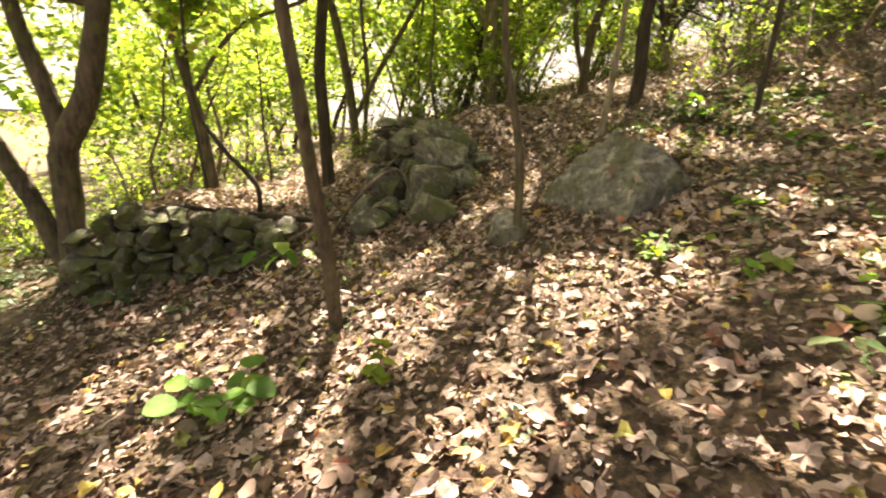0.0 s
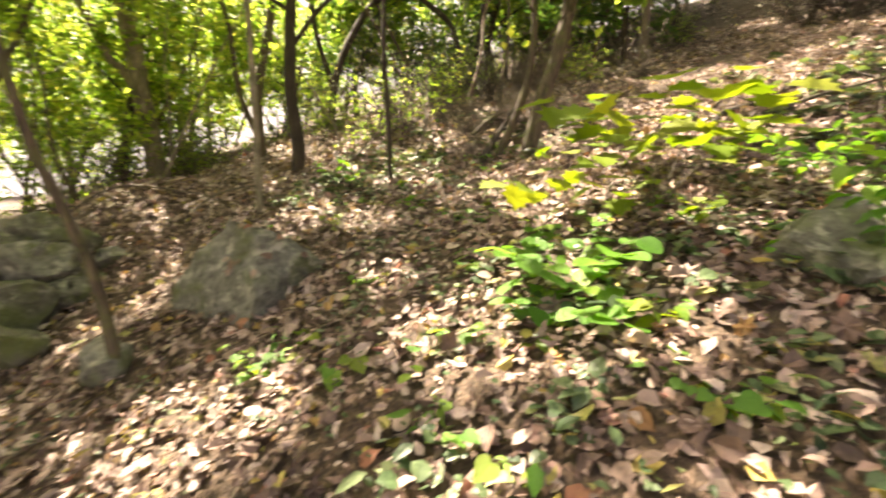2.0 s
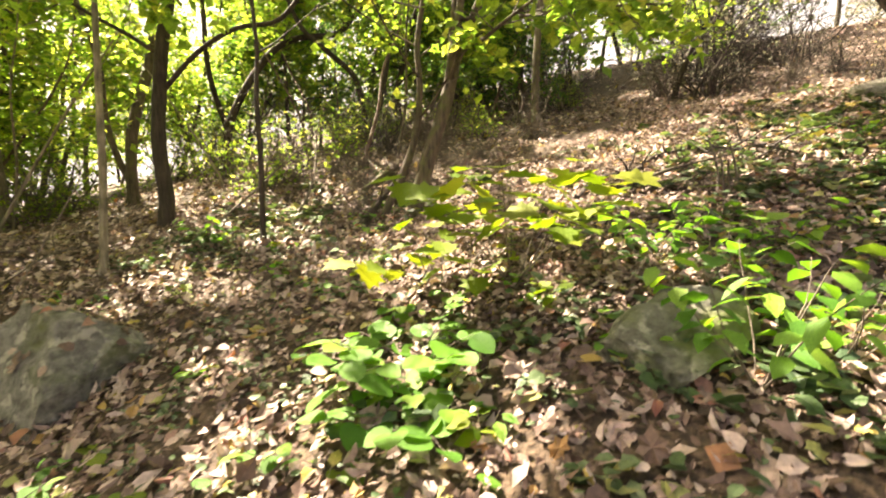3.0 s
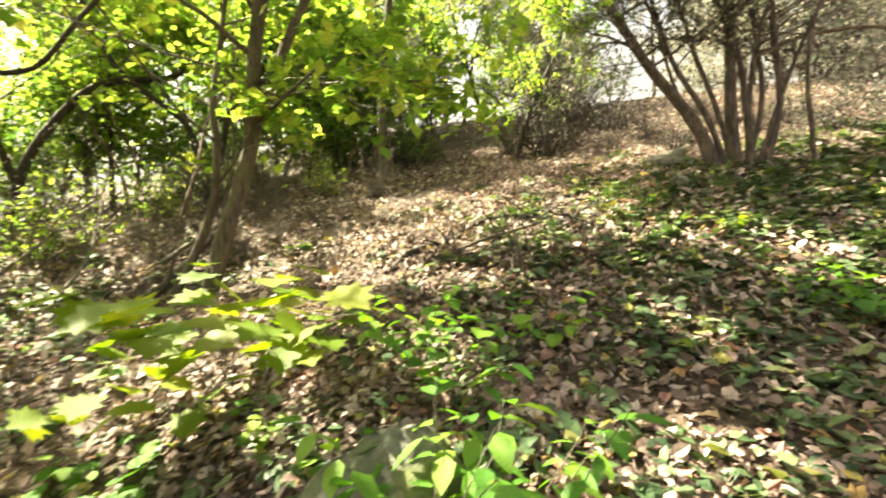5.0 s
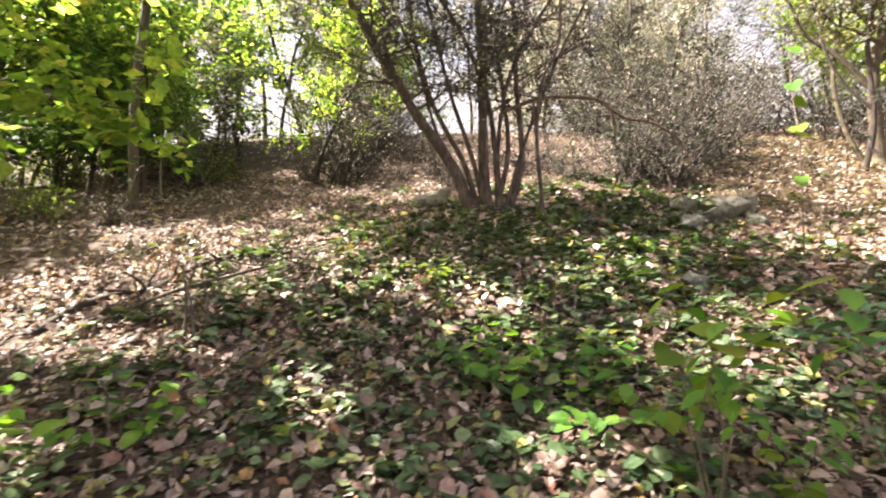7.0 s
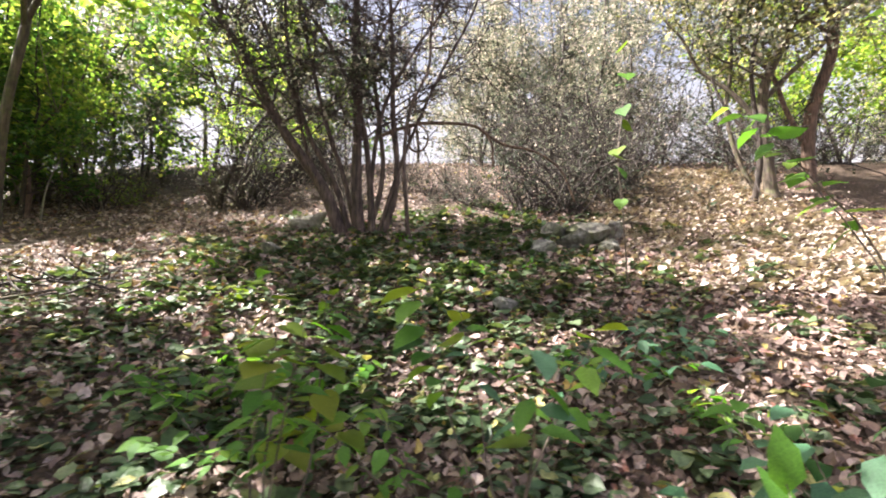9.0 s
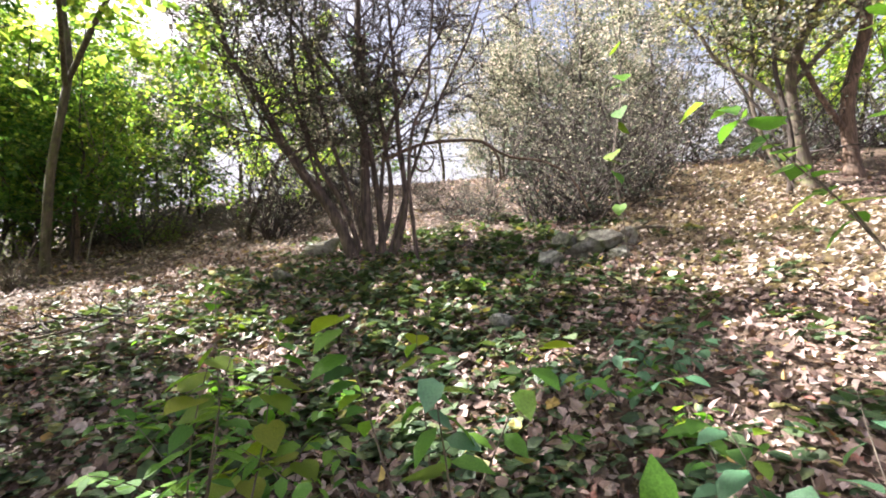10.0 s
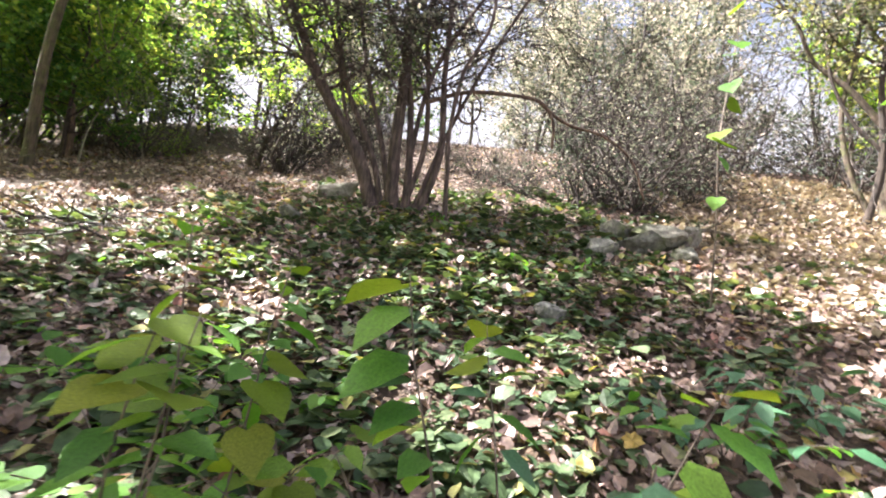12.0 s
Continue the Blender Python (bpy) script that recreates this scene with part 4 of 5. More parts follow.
# ---------------------------------------------------------------- woodland beyond: a few shapes of tree and shrub, repeated
def woodland_shape(seed, top, r, low, leaf_mat, bark, per_twig, label, n_branch=20, length=2.1, leaf=0.15, lean=0.15):
    rng = np.random.default_rng(seed)
    pts = [(0, 0, 0)]
    x = y = 0.0
    dx, dy = rng.normal(0, lean, 2)
    for z in np.arange(1.0, top * 0.7, 1.0):
        x, y = x + dx + rng.normal(0, 0.10), y + dy + rng.normal(0, 0.10)
        pts.append((x, y, z))
    base = thing("woodland_tree", (0, 0, 0), label, "tree", "woodland trees")
    line = smooth_path(pts + [(x + dx, y + dy, top)], 4)
    g = Geo()
    line[0][2] -= 0.3
    g.tube(line, r, r * 0.2, 7, rng, 0.03)
    part("trunk", g.mesh("trunk", bark, True), base)
    branches, twigs, spots = grow(rng, [(line, r, r * 0.2, 1.0)], n_branch, length, 14, 0.9, per_twig, low, every=5)
    limbs = Geo()
    for b in branches:
        limbs.add(np.vstack(b.v), np.vstack(b.f))
    part("branchwork", limbs.mesh("branchwork", bark, True), base, kind="stuff")
    part("twig_spray", twigs.mesh("twig_spray", MAT_TWIG), base, kind="stuff")
    part("crown", crown_mesh(rng, spots, leaf, leaf_mat), base, "yellow-green leaves", kind="stuff")
    return base


def shrub_shape(seed, height, stems, leaf_mat, per_twig, label, leaf=0.06, twig_mat=None, wander=0.26, side=0.9):
    rng = np.random.default_rng(seed)
    base = thing("twiggy_shrub", (0, 0, 0), label, "shrub", "woodland shrubs")
    wood, twigs, spots = Geo(), Geo(), []
    for _ in range(stems):
        a = rng.uniform(0, 6.28)
        tip = rng.uniform(0.1, side)
        way = (np.cos(a) * tip, np.sin(a) * tip, 1.0)
        line = shoot(rng, (rng.normal(0, 0.15), rng.normal(0, 0.15), -0.1), way, height * rng.uniform(0.45, 1.3), 8, wander, -0.03)
        wood.tube(line, rng.uniform(0.01, 0.028), 0.004, 4, cap=False)
        for _ in range(9):
            q = rng.uniform(1.2, 6.9)
            b = int(q)
            s = line[b] + (line[min(b + 1, 7)] - line[b]) * (q - b)
            tl = shoot(rng, s, rng.standard_normal(3) + (0, 0, 0.25), rng.uniform(0.25, 0.85), 4, 0.3, -0.03)
            twigs.tube(tl, 0.008, 0.003, 3, cap=False)
            u = rng.uniform(0, 2.99, per_twig)
            c = u.astype(int)
            spots.append(tl[c] + (tl[np.minimum(c + 1, 3)] - tl[c]) * (u - c)[:, None] + rng.normal(0, 0.03, (per_twig, 3)))
    part("shrub_wood", wood.mesh("shrub_wood", twig_mat or MAT_TWIG_DARK, True), base, kind="stuff")
    part("twig_spray", twigs.mesh("twig_spray", twig_mat or MAT_TWIG_DARK), base, kind="stuff")
    part("foliage", crown_mesh(rng, np.vstack(spots), leaf, leaf_mat), base, "small leaves", kind="stuff")
    return base


TREES = [woodland_shape(101, 8.0, 0.07, 0.12, MAT_CANOPY, MAT_BARK, 12, "thin woodland tree with bright yellow-green leaves"),
         woodland_shape(102, 9.5, 0.10, 0.18, MAT_CANOPY, MAT_BARK_DARK, 12, "tall dark woodland tree with yellow-green leaves", 17, 2.4),
         woodland_shape(103, 6.0, 0.05, 0.08, MAT_CANOPY, MAT_BARK, 13, "low leafy woodland tree with yellow-green leaves", 15, 1.8),
         woodland_shape(104, 8.5, 0.08, 0.30, MAT_CANOPY, MAT_BARK_PALE, 10, "pale-stemmed woodland tree with sunlit green leaves", 16, 2.2),
         woodland_shape(105, 6.5, 0.06, 0.08, MAT_SHRUB_LEAF, MAT_TWIG_DARK, 15, "scrubby tree with small dull greyish leaves", 22, 1.9, 0.10),
         woodland_shape(106, 8.0, 0.08, 0.06, MAT_SHRUB_LEAF, MAT_TWIG_DARK, 12, "dry scrubby tree with grey twigs and sparse leaves", 28, 2.3, 0.085),
         woodland_shape(107, 8.5, 0.07, 0.34, MAT_SHRUB_LEAF, MAT_BARK, 15, "thin scrubby tree with a high grey-green crown", 20, 2.2, 0.11),
         woodland_shape(108, 8.0, 0.09, 0.12, MAT_CANOPY, MAT_BARK, 6, "distant leafy woodland tree with yellow-green leaves", 18, 2.2, 0.24),
         woodland_shape(109, 7.0, 0.07, 0.08, MAT_CANOPY, MAT_BARK_DARK, 6, "distant low woodland tree with yellow-green leaves", 16, 2.2, 0.24),
         woodland_shape(111, 5.5, 0.032, 0.45, MAT_CANOPY, MAT_BARK, 3, "thin bare-stemmed sapling in the undergrowth", 8, 1.2, 0.13, 0.22),
         woodland_shape(112, 4.6, 0.024, 0.4, MAT_CANOPY, MAT_BARK_PALE, 3, "thin pale-stemmed sapling in the undergrowth", 7, 1.0, 0.13, 0.3),
         woodland_shape(113, 6.5, 0.042, 0.5, MAT_CANOPY, MAT_BARK_WARM, 3, "thin brown-stemmed sapling in the undergrowth", 9, 1.3, 0.13, 0.18),
         woodland_shape(110, 7.0, 0.06, 0.08, MAT_SHADED, MAT_BARK_DARK, 13, "leafy woodland tree with deep green leaves, darkened as if in shade", 17, 2.0)]
SHRUBS = [shrub_shape(201, 2.6, 26, MAT_SHRUB_LEAF, 3, "dense twiggy shrub with small dull leaves"),
          shrub_shape(202, 3.4, 22, MAT_SHRUB_LEAF, 3, "tall bare twiggy shrub in dry undergrowth"),
          shrub_shape(203, 2.0, 20, MAT_CANOPY, 5, "low leafy green shrub in the undergrowth", leaf=0.10, twig_mat=MAT_TWIG),
          shrub_shape(204, 1.5, 18, MAT_SHRUB_LEAF, 1, "low tangle of dry grey stems", twig_mat=MAT_TWIG)]


THORN = shrub_shape(205, 3.9, 30, MAT_THORN_LEAF, 5, "dense dark bush of twisted stems with small grey-green leaves", leaf=0.085, wander=0.4, side=1.3)


def open_view(x, y):
    """Open lanes through the scrub on the crest, where the sky shows."""
    lane_a = abs(y - (-4.58 + 0.344 * (x - 4.94)))
    lane_b = abs(y - (-0.74 + 0.200 * (x - 3.14)))
    return x > 13.5 and (lane_a < 0.85 + 0.03 * x or lane_b < 1.2 + 0.03 * x or (-9.6 < y < -6.3 and x < 27))


def plant_out(shapes, weights, rng, count, x0, x1, y0, y1, lo, hi, gap, taken, keep=None):
    low_growth = hi < 0.55
    tries = 0
    while count and tries < 4000:
        tries += 1
        x, y = rng.uniform(x0, x1), rng.uniform(y0, y1)
        if (keep and not keep(x, y)) or (open_view(x, y) and not low_growth) or any((x - a) ** 2 + (y - b) ** 2 < gap * gap for a, b in taken):
            continue
        if hi > 0.55 and shapes is not SHRUBS and blocks_gap(x, y, ground_z(x, y), 6.0, 0.5 if shapes is SAPLINGS else 1.1):
            continue
        taken.append((x, y))
        s = rng.uniform(lo, hi)
        k = rng.choices(range(len(shapes)), weights)[0]
        copy_thing(shapes[k], pose(x, y, ground_z(x, y), 0, 0, rng.uniform(0, 360)) @ Matrix.Scale(s, 4))
        count -= 1


rng = random.Random(42)
taken = []
LEAFY, FAR_LEAFY, SHADED_MIX, SCRUB, SAPLINGS = TREES[0:4], TREES[7:9], [TREES[0], TREES[2], TREES[12]], TREES[4:6], TREES[9:12]
plant_out(LEAFY, (4, 3, 6, 2), rng, 22, -11, 7, 10.3, 20, 0.8, 1.2, 1.5, taken)
plant_out(LEAFY, (3, 2, 6, 1), rng, 8, -16, -6.8, 3.5, 12, 0.8, 1.2, 1.5, taken)
plant_out(SHADED_MIX, (0, 1, 6), rng, 6, 6.8, 11.5, 6.6, 9.0, 0.7, 0.95, 1.4, taken, lambda x, y: y > 0.26 * x + 3.9)
plant_out(SHADED_MIX, (2, 2, 7), rng, 22, 6.0, 18, 7.0, 17, 0.85, 1.3, 1.3, taken, lambda x, y: y > 0.33 * x + 3.2)
plant_out(LEAFY + SCRUB + SHADED_MIX[2:], (1, 1, 3, 1, 3, 0, 2), rng, 11, 13.5, 24, 2.6, 10, 0.7, 1.1, 1.3, taken, lambda x, y: y > 0.12 * x + 1.0)
plant_out(SCRUB, (6, 4), rng, 9, 14.8, 20.5, -6.4, 2.5, 0.75, 1.2, 1.2, taken, lambda x, y: not (-2.7 < y < -1.0))
plant_out(SCRUB, (6, 3), rng, 15, 20, 31, -10, 4, 1.1, 1.7, 1.6, taken, lambda x, y: not (-3.0 < y < -1.0 and x < 23) and not (y < -6 and x < 21))
plant_out(SCRUB + LEAFY[:1], (4, 4, 4), rng, 12, 18.5, 28, -18, -9.8, 0.7, 1.1, 1.5, taken)
plant_out(LEAFY, (2, 3, 1, 2), rng, 5, -8, -1, -14, -6, 0.9, 1.2, 2.0, taken)
plant_out(FAR_LEAFY, (5, 4), rng, 20, -32, 12, 20, 36, 1.2, 1.7, 2.8, taken)
plant_out(FAR_LEAFY, (5, 4), rng, 5, -34, -17, 2, 20, 1.1, 1.6, 3.0, taken)
taken = []
plant_out(SAPLINGS, (3, 3, 3), rng, 16, -6, 2.4, 7.6, 13, 0.8, 1.25, 0.7, taken)
plant_out(SAPLINGS, (3, 3, 3), rng, 24, 2.6, 9.5, 6.6, 12, 0.8, 1.25, 0.6, taken, lambda x, y: y > 0.42 * x + 3.9)
plant_out(SAPLINGS, (3, 4, 2), rng, 14, 9, 15, 6.2, 11, 0.8, 1.2, 0.7, taken, lambda x, y: y > 0.3 * x + 3.0)
taken = []
plant_out(SHRUBS, (0, 0, 1, 0), rng, 3, 1.2, 4.4, 11.6, 14.2, 0.9, 1.2, 0.9, taken)
plant_out(SHRUBS, (3, 1, 0, 5), rng, 16, 13.2, 17.5, -2.6, 3.2, 0.28, 0.5, 0.6, taken, lambda x, y: True)
plant_out(SHRUBS, (3, 3, 1, 2), rng, 14, 13.8, 20, 0.2, 5, 0.8, 1.3, 0.9, taken)
plant_out(SHRUBS, (5, 3, 0, 1), rng, 10, 14.5, 21, -6.6, -2.9, 0.8, 1.3, 0.9, taken, lambda x, y: y > -0.33 * x - 0.4)
plant_out(SHRUBS, (0, 2, 3, 4), rng, 13, 7.5, 15, 4.8, 11, 0.5, 0.95, 0.9, taken, lambda x, y: y > 0.3 * x + 2.6)
plant_out(SHRUBS, (0, 2, 3, 4), rng, 10, 3.6, 10, 7.0, 12, 0.45, 0.8, 0.8, taken)
plant_out(SHRUBS, (0, 0, 0, 1), rng, 12, 4.6, 7.8, 5.3, 7.4, 0.28, 0.5, 0.45, taken)
plant_out(SHRUBS, (0, 0, 6, 2), rng, 9, 4, 17, 12, 17, 0.9, 1.3, 1.1, taken)
plant_out(SHRUBS, (0, 0, 6, 2), rng, 12, -10, 2.4, 9.2, 14, 0.6, 1.0, 1.0, taken)
plant_out(SHRUBS, (0, 0, 6, 1), rng, 5, -11, -5.8, 3.2, 9, 0.6, 1.0, 0.9, taken)
plant_out(SHRUBS, (4, 4, 1, 1), rng, 10, 17.5, 25, -14, -9, 0.7, 1.2, 1.0, taken)
for shape, tx, ty, ts, turn in ((LEAFY[2], 0.2, 13.5, 1.2, 40), (LEAFY[0], 1.8, 15.6, 1.1, 130), (LEAFY[3], -0.8, 16.5, 1.2, 210), (LEAFY[2], 6.6, 14.4, 1.3, 15), (LEAFY[0], 5.4, 16.8, 1.2, 95), (LEAFY[3], 8.2, 17.2, 1.3, 260),
                                (LEAFY[3], 13.2, 10.6, 1.1, 70), (LEAFY[0], 15.2, 13.0, 1.3, 170), (LEAFY[1], 10.4, 11.6, 1.1, 190), (TREES[6], 18.4, 8.8, 1.15, 40), (LEAFY[3], 19.8, 10.6, 1.2, 140), (LEAFY[1], 17.0, 14.2, 1.3, 250), (TREES[6], 16.4, 11.4, 1.1, 330), (TREES[6], 20.5, 6.4, 1.1, 100)):
    copy_thing(shape, pose(tx, ty, ground_z(tx, ty), 0, 0, turn) @ Matrix.Scale(ts, 4))
for tx, ty, ts, turn in ((-8.6, 8.0, 1.0, 30), (-10.2, 10.4, 1.3, 140), (-9.4, 6.2, 0.9, 220), (-11.5, 7.4, 1.3, 80)):
    copy_thing(SHRUBS[2], pose(tx, ty, ground_z(tx, ty), 0, 0, turn) @ Matrix.Scale(ts, 4))
# high foliage closing the lanes above the bright gap, and the dark bush beside it
for tx, ty, ts, turn in ((24.5, 2.6, 1.3, 290),):
    copy_thing(TREES[6], pose(tx, ty, ground_z(tx, ty) + 0.0, 0, 0, turn) @ Matrix.Scale(ts, 4))
for tx, ty, ts, turn in ((14.2, -3.2, 0.85, 20), (15.6, -5.2, 0.7, 200), (18.5, -4.4, 1.3, 70), (19.6, -6.8, 1.25, 130), (18.2, -9.0, 1.1, 250), (20.5, -2.6, 1.3, 310)):
    copy_thing(THORN, pose(tx, ty, ground_z(tx, ty), 0, 0, turn) @ Matrix.Scale(ts, 4))
for shape in TREES + SHRUBS + [THORN]:
    spot = {TREES[0]: (-9, 17), TREES[1]: (-6, 19), TREES[2]: (12, 12), TREES[3]: (3, 18), TREES[4]: (18.2, 4.6), TREES[5]: (22, -3.9), TREES[6]: (21.5, -1.0), TREES[7]: (-12, 24), TREES[8]: (-20, 14), TREES[9]: (-3.4, 9.2), TREES[10]: (4.4, 8.7), TREES[11]: (6.5, 7.4), TREES[12]: (11.0, 9.5), SHRUBS[0]: (19.4, -2.6), SHRUBS[1]: (16, 2.4), SHRUBS[2]: (-7, 10), SHRUBS[3]: (8.3, 7.4), THORN: (14.7, -3.6)}[shape]
    shape.location = (*spot, ground_z(*spot))


# ---------------------------------------------------------------- small plants
LEAF_ROUND, LEAF_HEART = leaf_mesh("leaf", ROUND, MAT_GREEN), leaf_mesh("leaf", HEART, MAT_GREEN)
LEAF_OVAL, LEAF_MAPLE = leaf_mesh("leaf", OVATE_LIVE, MAT_GREEN), leaf_mesh("leaf", MAPLE, MAT_YELLOW)
LEAF_LANCE, LEAF_BLUE = leaf_mesh("leaf", LANCE, MAT_GREEN), leaf_mesh("leaf", OVATE_LIVE, MAT_BLUE)
LEAF_YELLOW_HEART = leaf_mesh("leaf", HEART, MAT_YELLOW)


def build_plant(label, at, height, spread, stems, leaves, meshes, lo, hi, seed, name="seedling", lean=(0, 0), first=0.3, droop=0.25):
    """A leafy plant: a few stems from one foot, each with leaves standing out from it."""
    rng = np.random.default_rng(seed)
    base = (at[0], at[1], ground_z(*at))
    plant = thing(name, base, label, "plant")
    for i in range(stems):
        a = 6.28 * (i + rng.random() * 0.6) / stems
        way = (np.cos(a) * spread / height + lean[0], np.sin(a) * spread / height + lean[1], 1.0)
        line = shoot(rng, (0, 0, -0.02), way, float(np.hypot(height, spread)) * rng.uniform(0.8, 1.1), 7, 0.09, -0.03)
        g = Geo()
        g.tube(line, 0.003 + 0.004 * height, 0.0018, 5)
        part("stem", g.mesh("stem", MAT_TWIG, True), plant, m=Matrix.Identity(4))
        for j in range(leaves):
            q = (first + (1 - first) * (j + 0.6) / leaves) * 6
            b = int(min(q, 5))
            p = line[b] + (line[b + 1] - line[b]) * min(1.0, q - b)
            turn = math.degrees(a) + (j % 2 * 2 - 1) * rng.uniform(45, 100) + rng.normal(0, 20)
            if j == leaves - 1:
                turn = math.degrees(math.atan2(line[-1][1] - line[-2][1], line[-1][0] - line[-2][0]))
            size = rng.uniform(lo, hi)
            m = pose(*p, 0, 0, turn) @ pose(0.015, 0, 0, rng.normal(0, 14), math.degrees(droop) + rng.normal(0, 14), 0) @ Matrix.Scale(size, 4)
            part("leaf", meshes[int(rng.integers(0, len(meshes)))], plant, m=m)
    return plant


build_plant("young plant with pale green oval leaves in leaf litter", (-1.29, 2.3), 0.30, 0.26, 5, 4, [LEAF_ROUND, LEAF_OVAL], 0.12, 0.19, 301, droop=0.1)
build_plant("drooping plant with long green leaves below the stone wall", (-1.72, 4.78), 0.38, 0.36, 4, 3, [LEAF_OVAL], 0.22, 0.32, 302, droop=0.45)
build_plant("green seedling with bright leaves below the boulder", (1.5, 2.85), 0.26, 0.16, 4, 4, [LEAF_HEART, LEAF_OVAL], 0.05, 0.11, 303)
build_plant("spreading plant with large round green leaves", (3.30, 1.95), 0.32, 0.46, 9, 5, [LEAF_ROUND], 0.14, 0.21, 304, droop=0.05)
build_plant("spreading plant with large round green leaves", (3.0, 1.6), 0.24, 0.36, 6, 4, [LEAF_ROUND], 0.12, 0.18, 305, droop=0.05)
build_plant("small sapling with lobed yellow-green leaves", (4.42, 2.05), 0.98, 0.66, 9, 7, [LEAF_MAPLE], 0.19, 0.30, 306, name="maple_sapling", first=0.5, droop=0.18)
build_plant("small sapling with lobed yellow-green leaves", (3.95, 2.35), 0.66, 0.40, 5, 4, [LEAF_MAPLE], 0.16, 0.24, 307, name="maple_sapling", first=0.5, droop=0.3)
build_plant("bright green plant with paired oval leaves beside a rock", (4.15, 0.40), 0.70, 0.44, 7, 9, [LEAF_OVAL], 0.12, 0.18, 308)
build_plant("bright green plant with paired oval leaves beside a rock", (4.55, 0.16), 0.55, 0.42, 6, 8, [LEAF_OVAL, LEAF_LANCE], 0.12, 0.18, 309)
build_plant("green plant with broad leaves on the slope", (5.0, 0.75), 0.55, 0.35, 5, 6, [LEAF_OVAL, LEAF_HEART], 0.10, 0.16, 310)
build_plant("bright green seedling on the leafy slope", (3.3, 5.9), 0.35, 0.3, 6, 6, [LEAF_OVAL, LEAF_ROUND], 0.09, 0.15, 311)
build_plant("tall plant with upright broad leaves", (5.98, -4.66), 1.0, 0.08, 1, 4, [LEAF_OVAL], 0.14, 0.20, 312, first=0.6, droop=-1.15)
build_plant("blue-green leafy plant beside the path", (6.75, -5.2), 0.8, 0.4, 6, 8, [LEAF_BLUE], 0.13, 0.21, 313)
build_plant("blue-green leafy plant beside the path", (6.45, -4.75), 0.55, 0.3, 5, 9, [LEAF_BLUE, LEAF_OVAL], 0.12, 0.20, 314)
build_plant("leafy green sapling beside the path", (6.5, -2.72), 1.32, 0.42, 4, 11, [LEAF_OVAL, LEAF_LANCE, LEAF_YELLOW_HEART], 0.12, 0.2, 315, first=0.45)
build_plant("leafy green sapling beside the path", (7.0, -3.3), 0.75, 0.45, 4, 9, [LEAF_OVAL, LEAF_LANCE], 0.09, 0.16, 316, first=0.3)
build_plant("leafy green plant beside the path", (7.0, -2.0), 0.5, 0.5, 5, 9, [LEAF_OVAL, LEAF_HEART], 0.08, 0.15, 317)
build_plant("leafy green plant with broad leaves in ground cover", (7.5, -1.3), 0.4, 0.5, 7, 10, [LEAF_OVAL, LEAF_ROUND], 0.07, 0.14, 321)
build_plant("leafy green plant with broad leaves in ground cover", (7.9, -2.2), 0.35, 0.4, 6, 8, [LEAF_OVAL, LEAF_HEART], 0.07, 0.13, 322)
build_plant("bright green plant with yellowing tips", (6.8, -3.72), 1.22, 0.42, 4, 9, [LEAF_OVAL, LEAF_BLUE, LEAF_OVAL, LEAF_YELLOW_HEART], 0.13, 0.22, 323, first=0.6)
build_plant("blue-green leafy plant in the leaf litter", (8.5, -4.5), 0.4, 0.5, 8, 10, [LEAF_BLUE, LEAF_OVAL], 0.09, 0.16, 324)
build_plant("blue-green leafy plant in the leaf litter", (8.8, -4.9), 0.45, 0.4, 7, 9, [LEAF_BLUE], 0.09, 0.15, 325)
build_plant("green plant with broad leaves on the slope", (5.35, 1.35), 0.6, 0.4, 7, 9, [LEAF_OVAL, LEAF_HEART], 0.09, 0.15, 326)
build_plant("green plant with broad leaves on the slope", (5.9, 0.7), 0.45, 0.4, 6, 8, [LEAF_OVAL, LEAF_ROUND], 0.08, 0.14, 327)
build_plant("green plant with yellowing leaves", (7.2, -2.6), 0.45, 0.4, 5, 8, [LEAF_OVAL, LEAF_YELLOW_HEART], 0.11, 0.19, 318)
build_plant("green plant with bright lit leaves", (7.6, -5.0), 0.5, 0.3, 3, 6, [LEAF_LANCE, LEAF_OVAL], 0.12, 0.18, 319, first=0.4)
build_plant("young tree with large drooping green leaves", (8.6, -6.55), 2.35, 0.75, 4, 11, [LEAF_OVAL, LEAF_HEART], 0.16, 0.27, 330, name="broadleaf_sapling", first=0.45)
build_plant("green plant with narrow leaves", (7.7, -1.5), 0.35, 0.4, 6, 8, [LEAF_LANCE, LEAF_OVAL], 0.11, 0.19, 320)
prng = random.Random(78)
for i in range(44):
    px, py = (prng.uniform(1.6, 4.6), prng.uniform(0.7, 3.6)) if i < 30 else (prng.uniform(2.6, 5.4), prng.uniform(3.4, 6.4))
    build_plant(("small bright green seedling among fallen leaves", "small yellow-green seedling among fallen leaves")[i % 2], (px, py), prng.uniform(0.08, 0.2), prng.uniform(0.07, 0.16), prng.randint(2, 4), prng.randint(2, 4),
                [(LEAF_ROUND,), (LEAF_YELLOW_HEART, LEAF_OVAL), (LEAF_HEART,)][i % 3], 0.05, 0.12, 500 + i)
prng = random.Random(77)
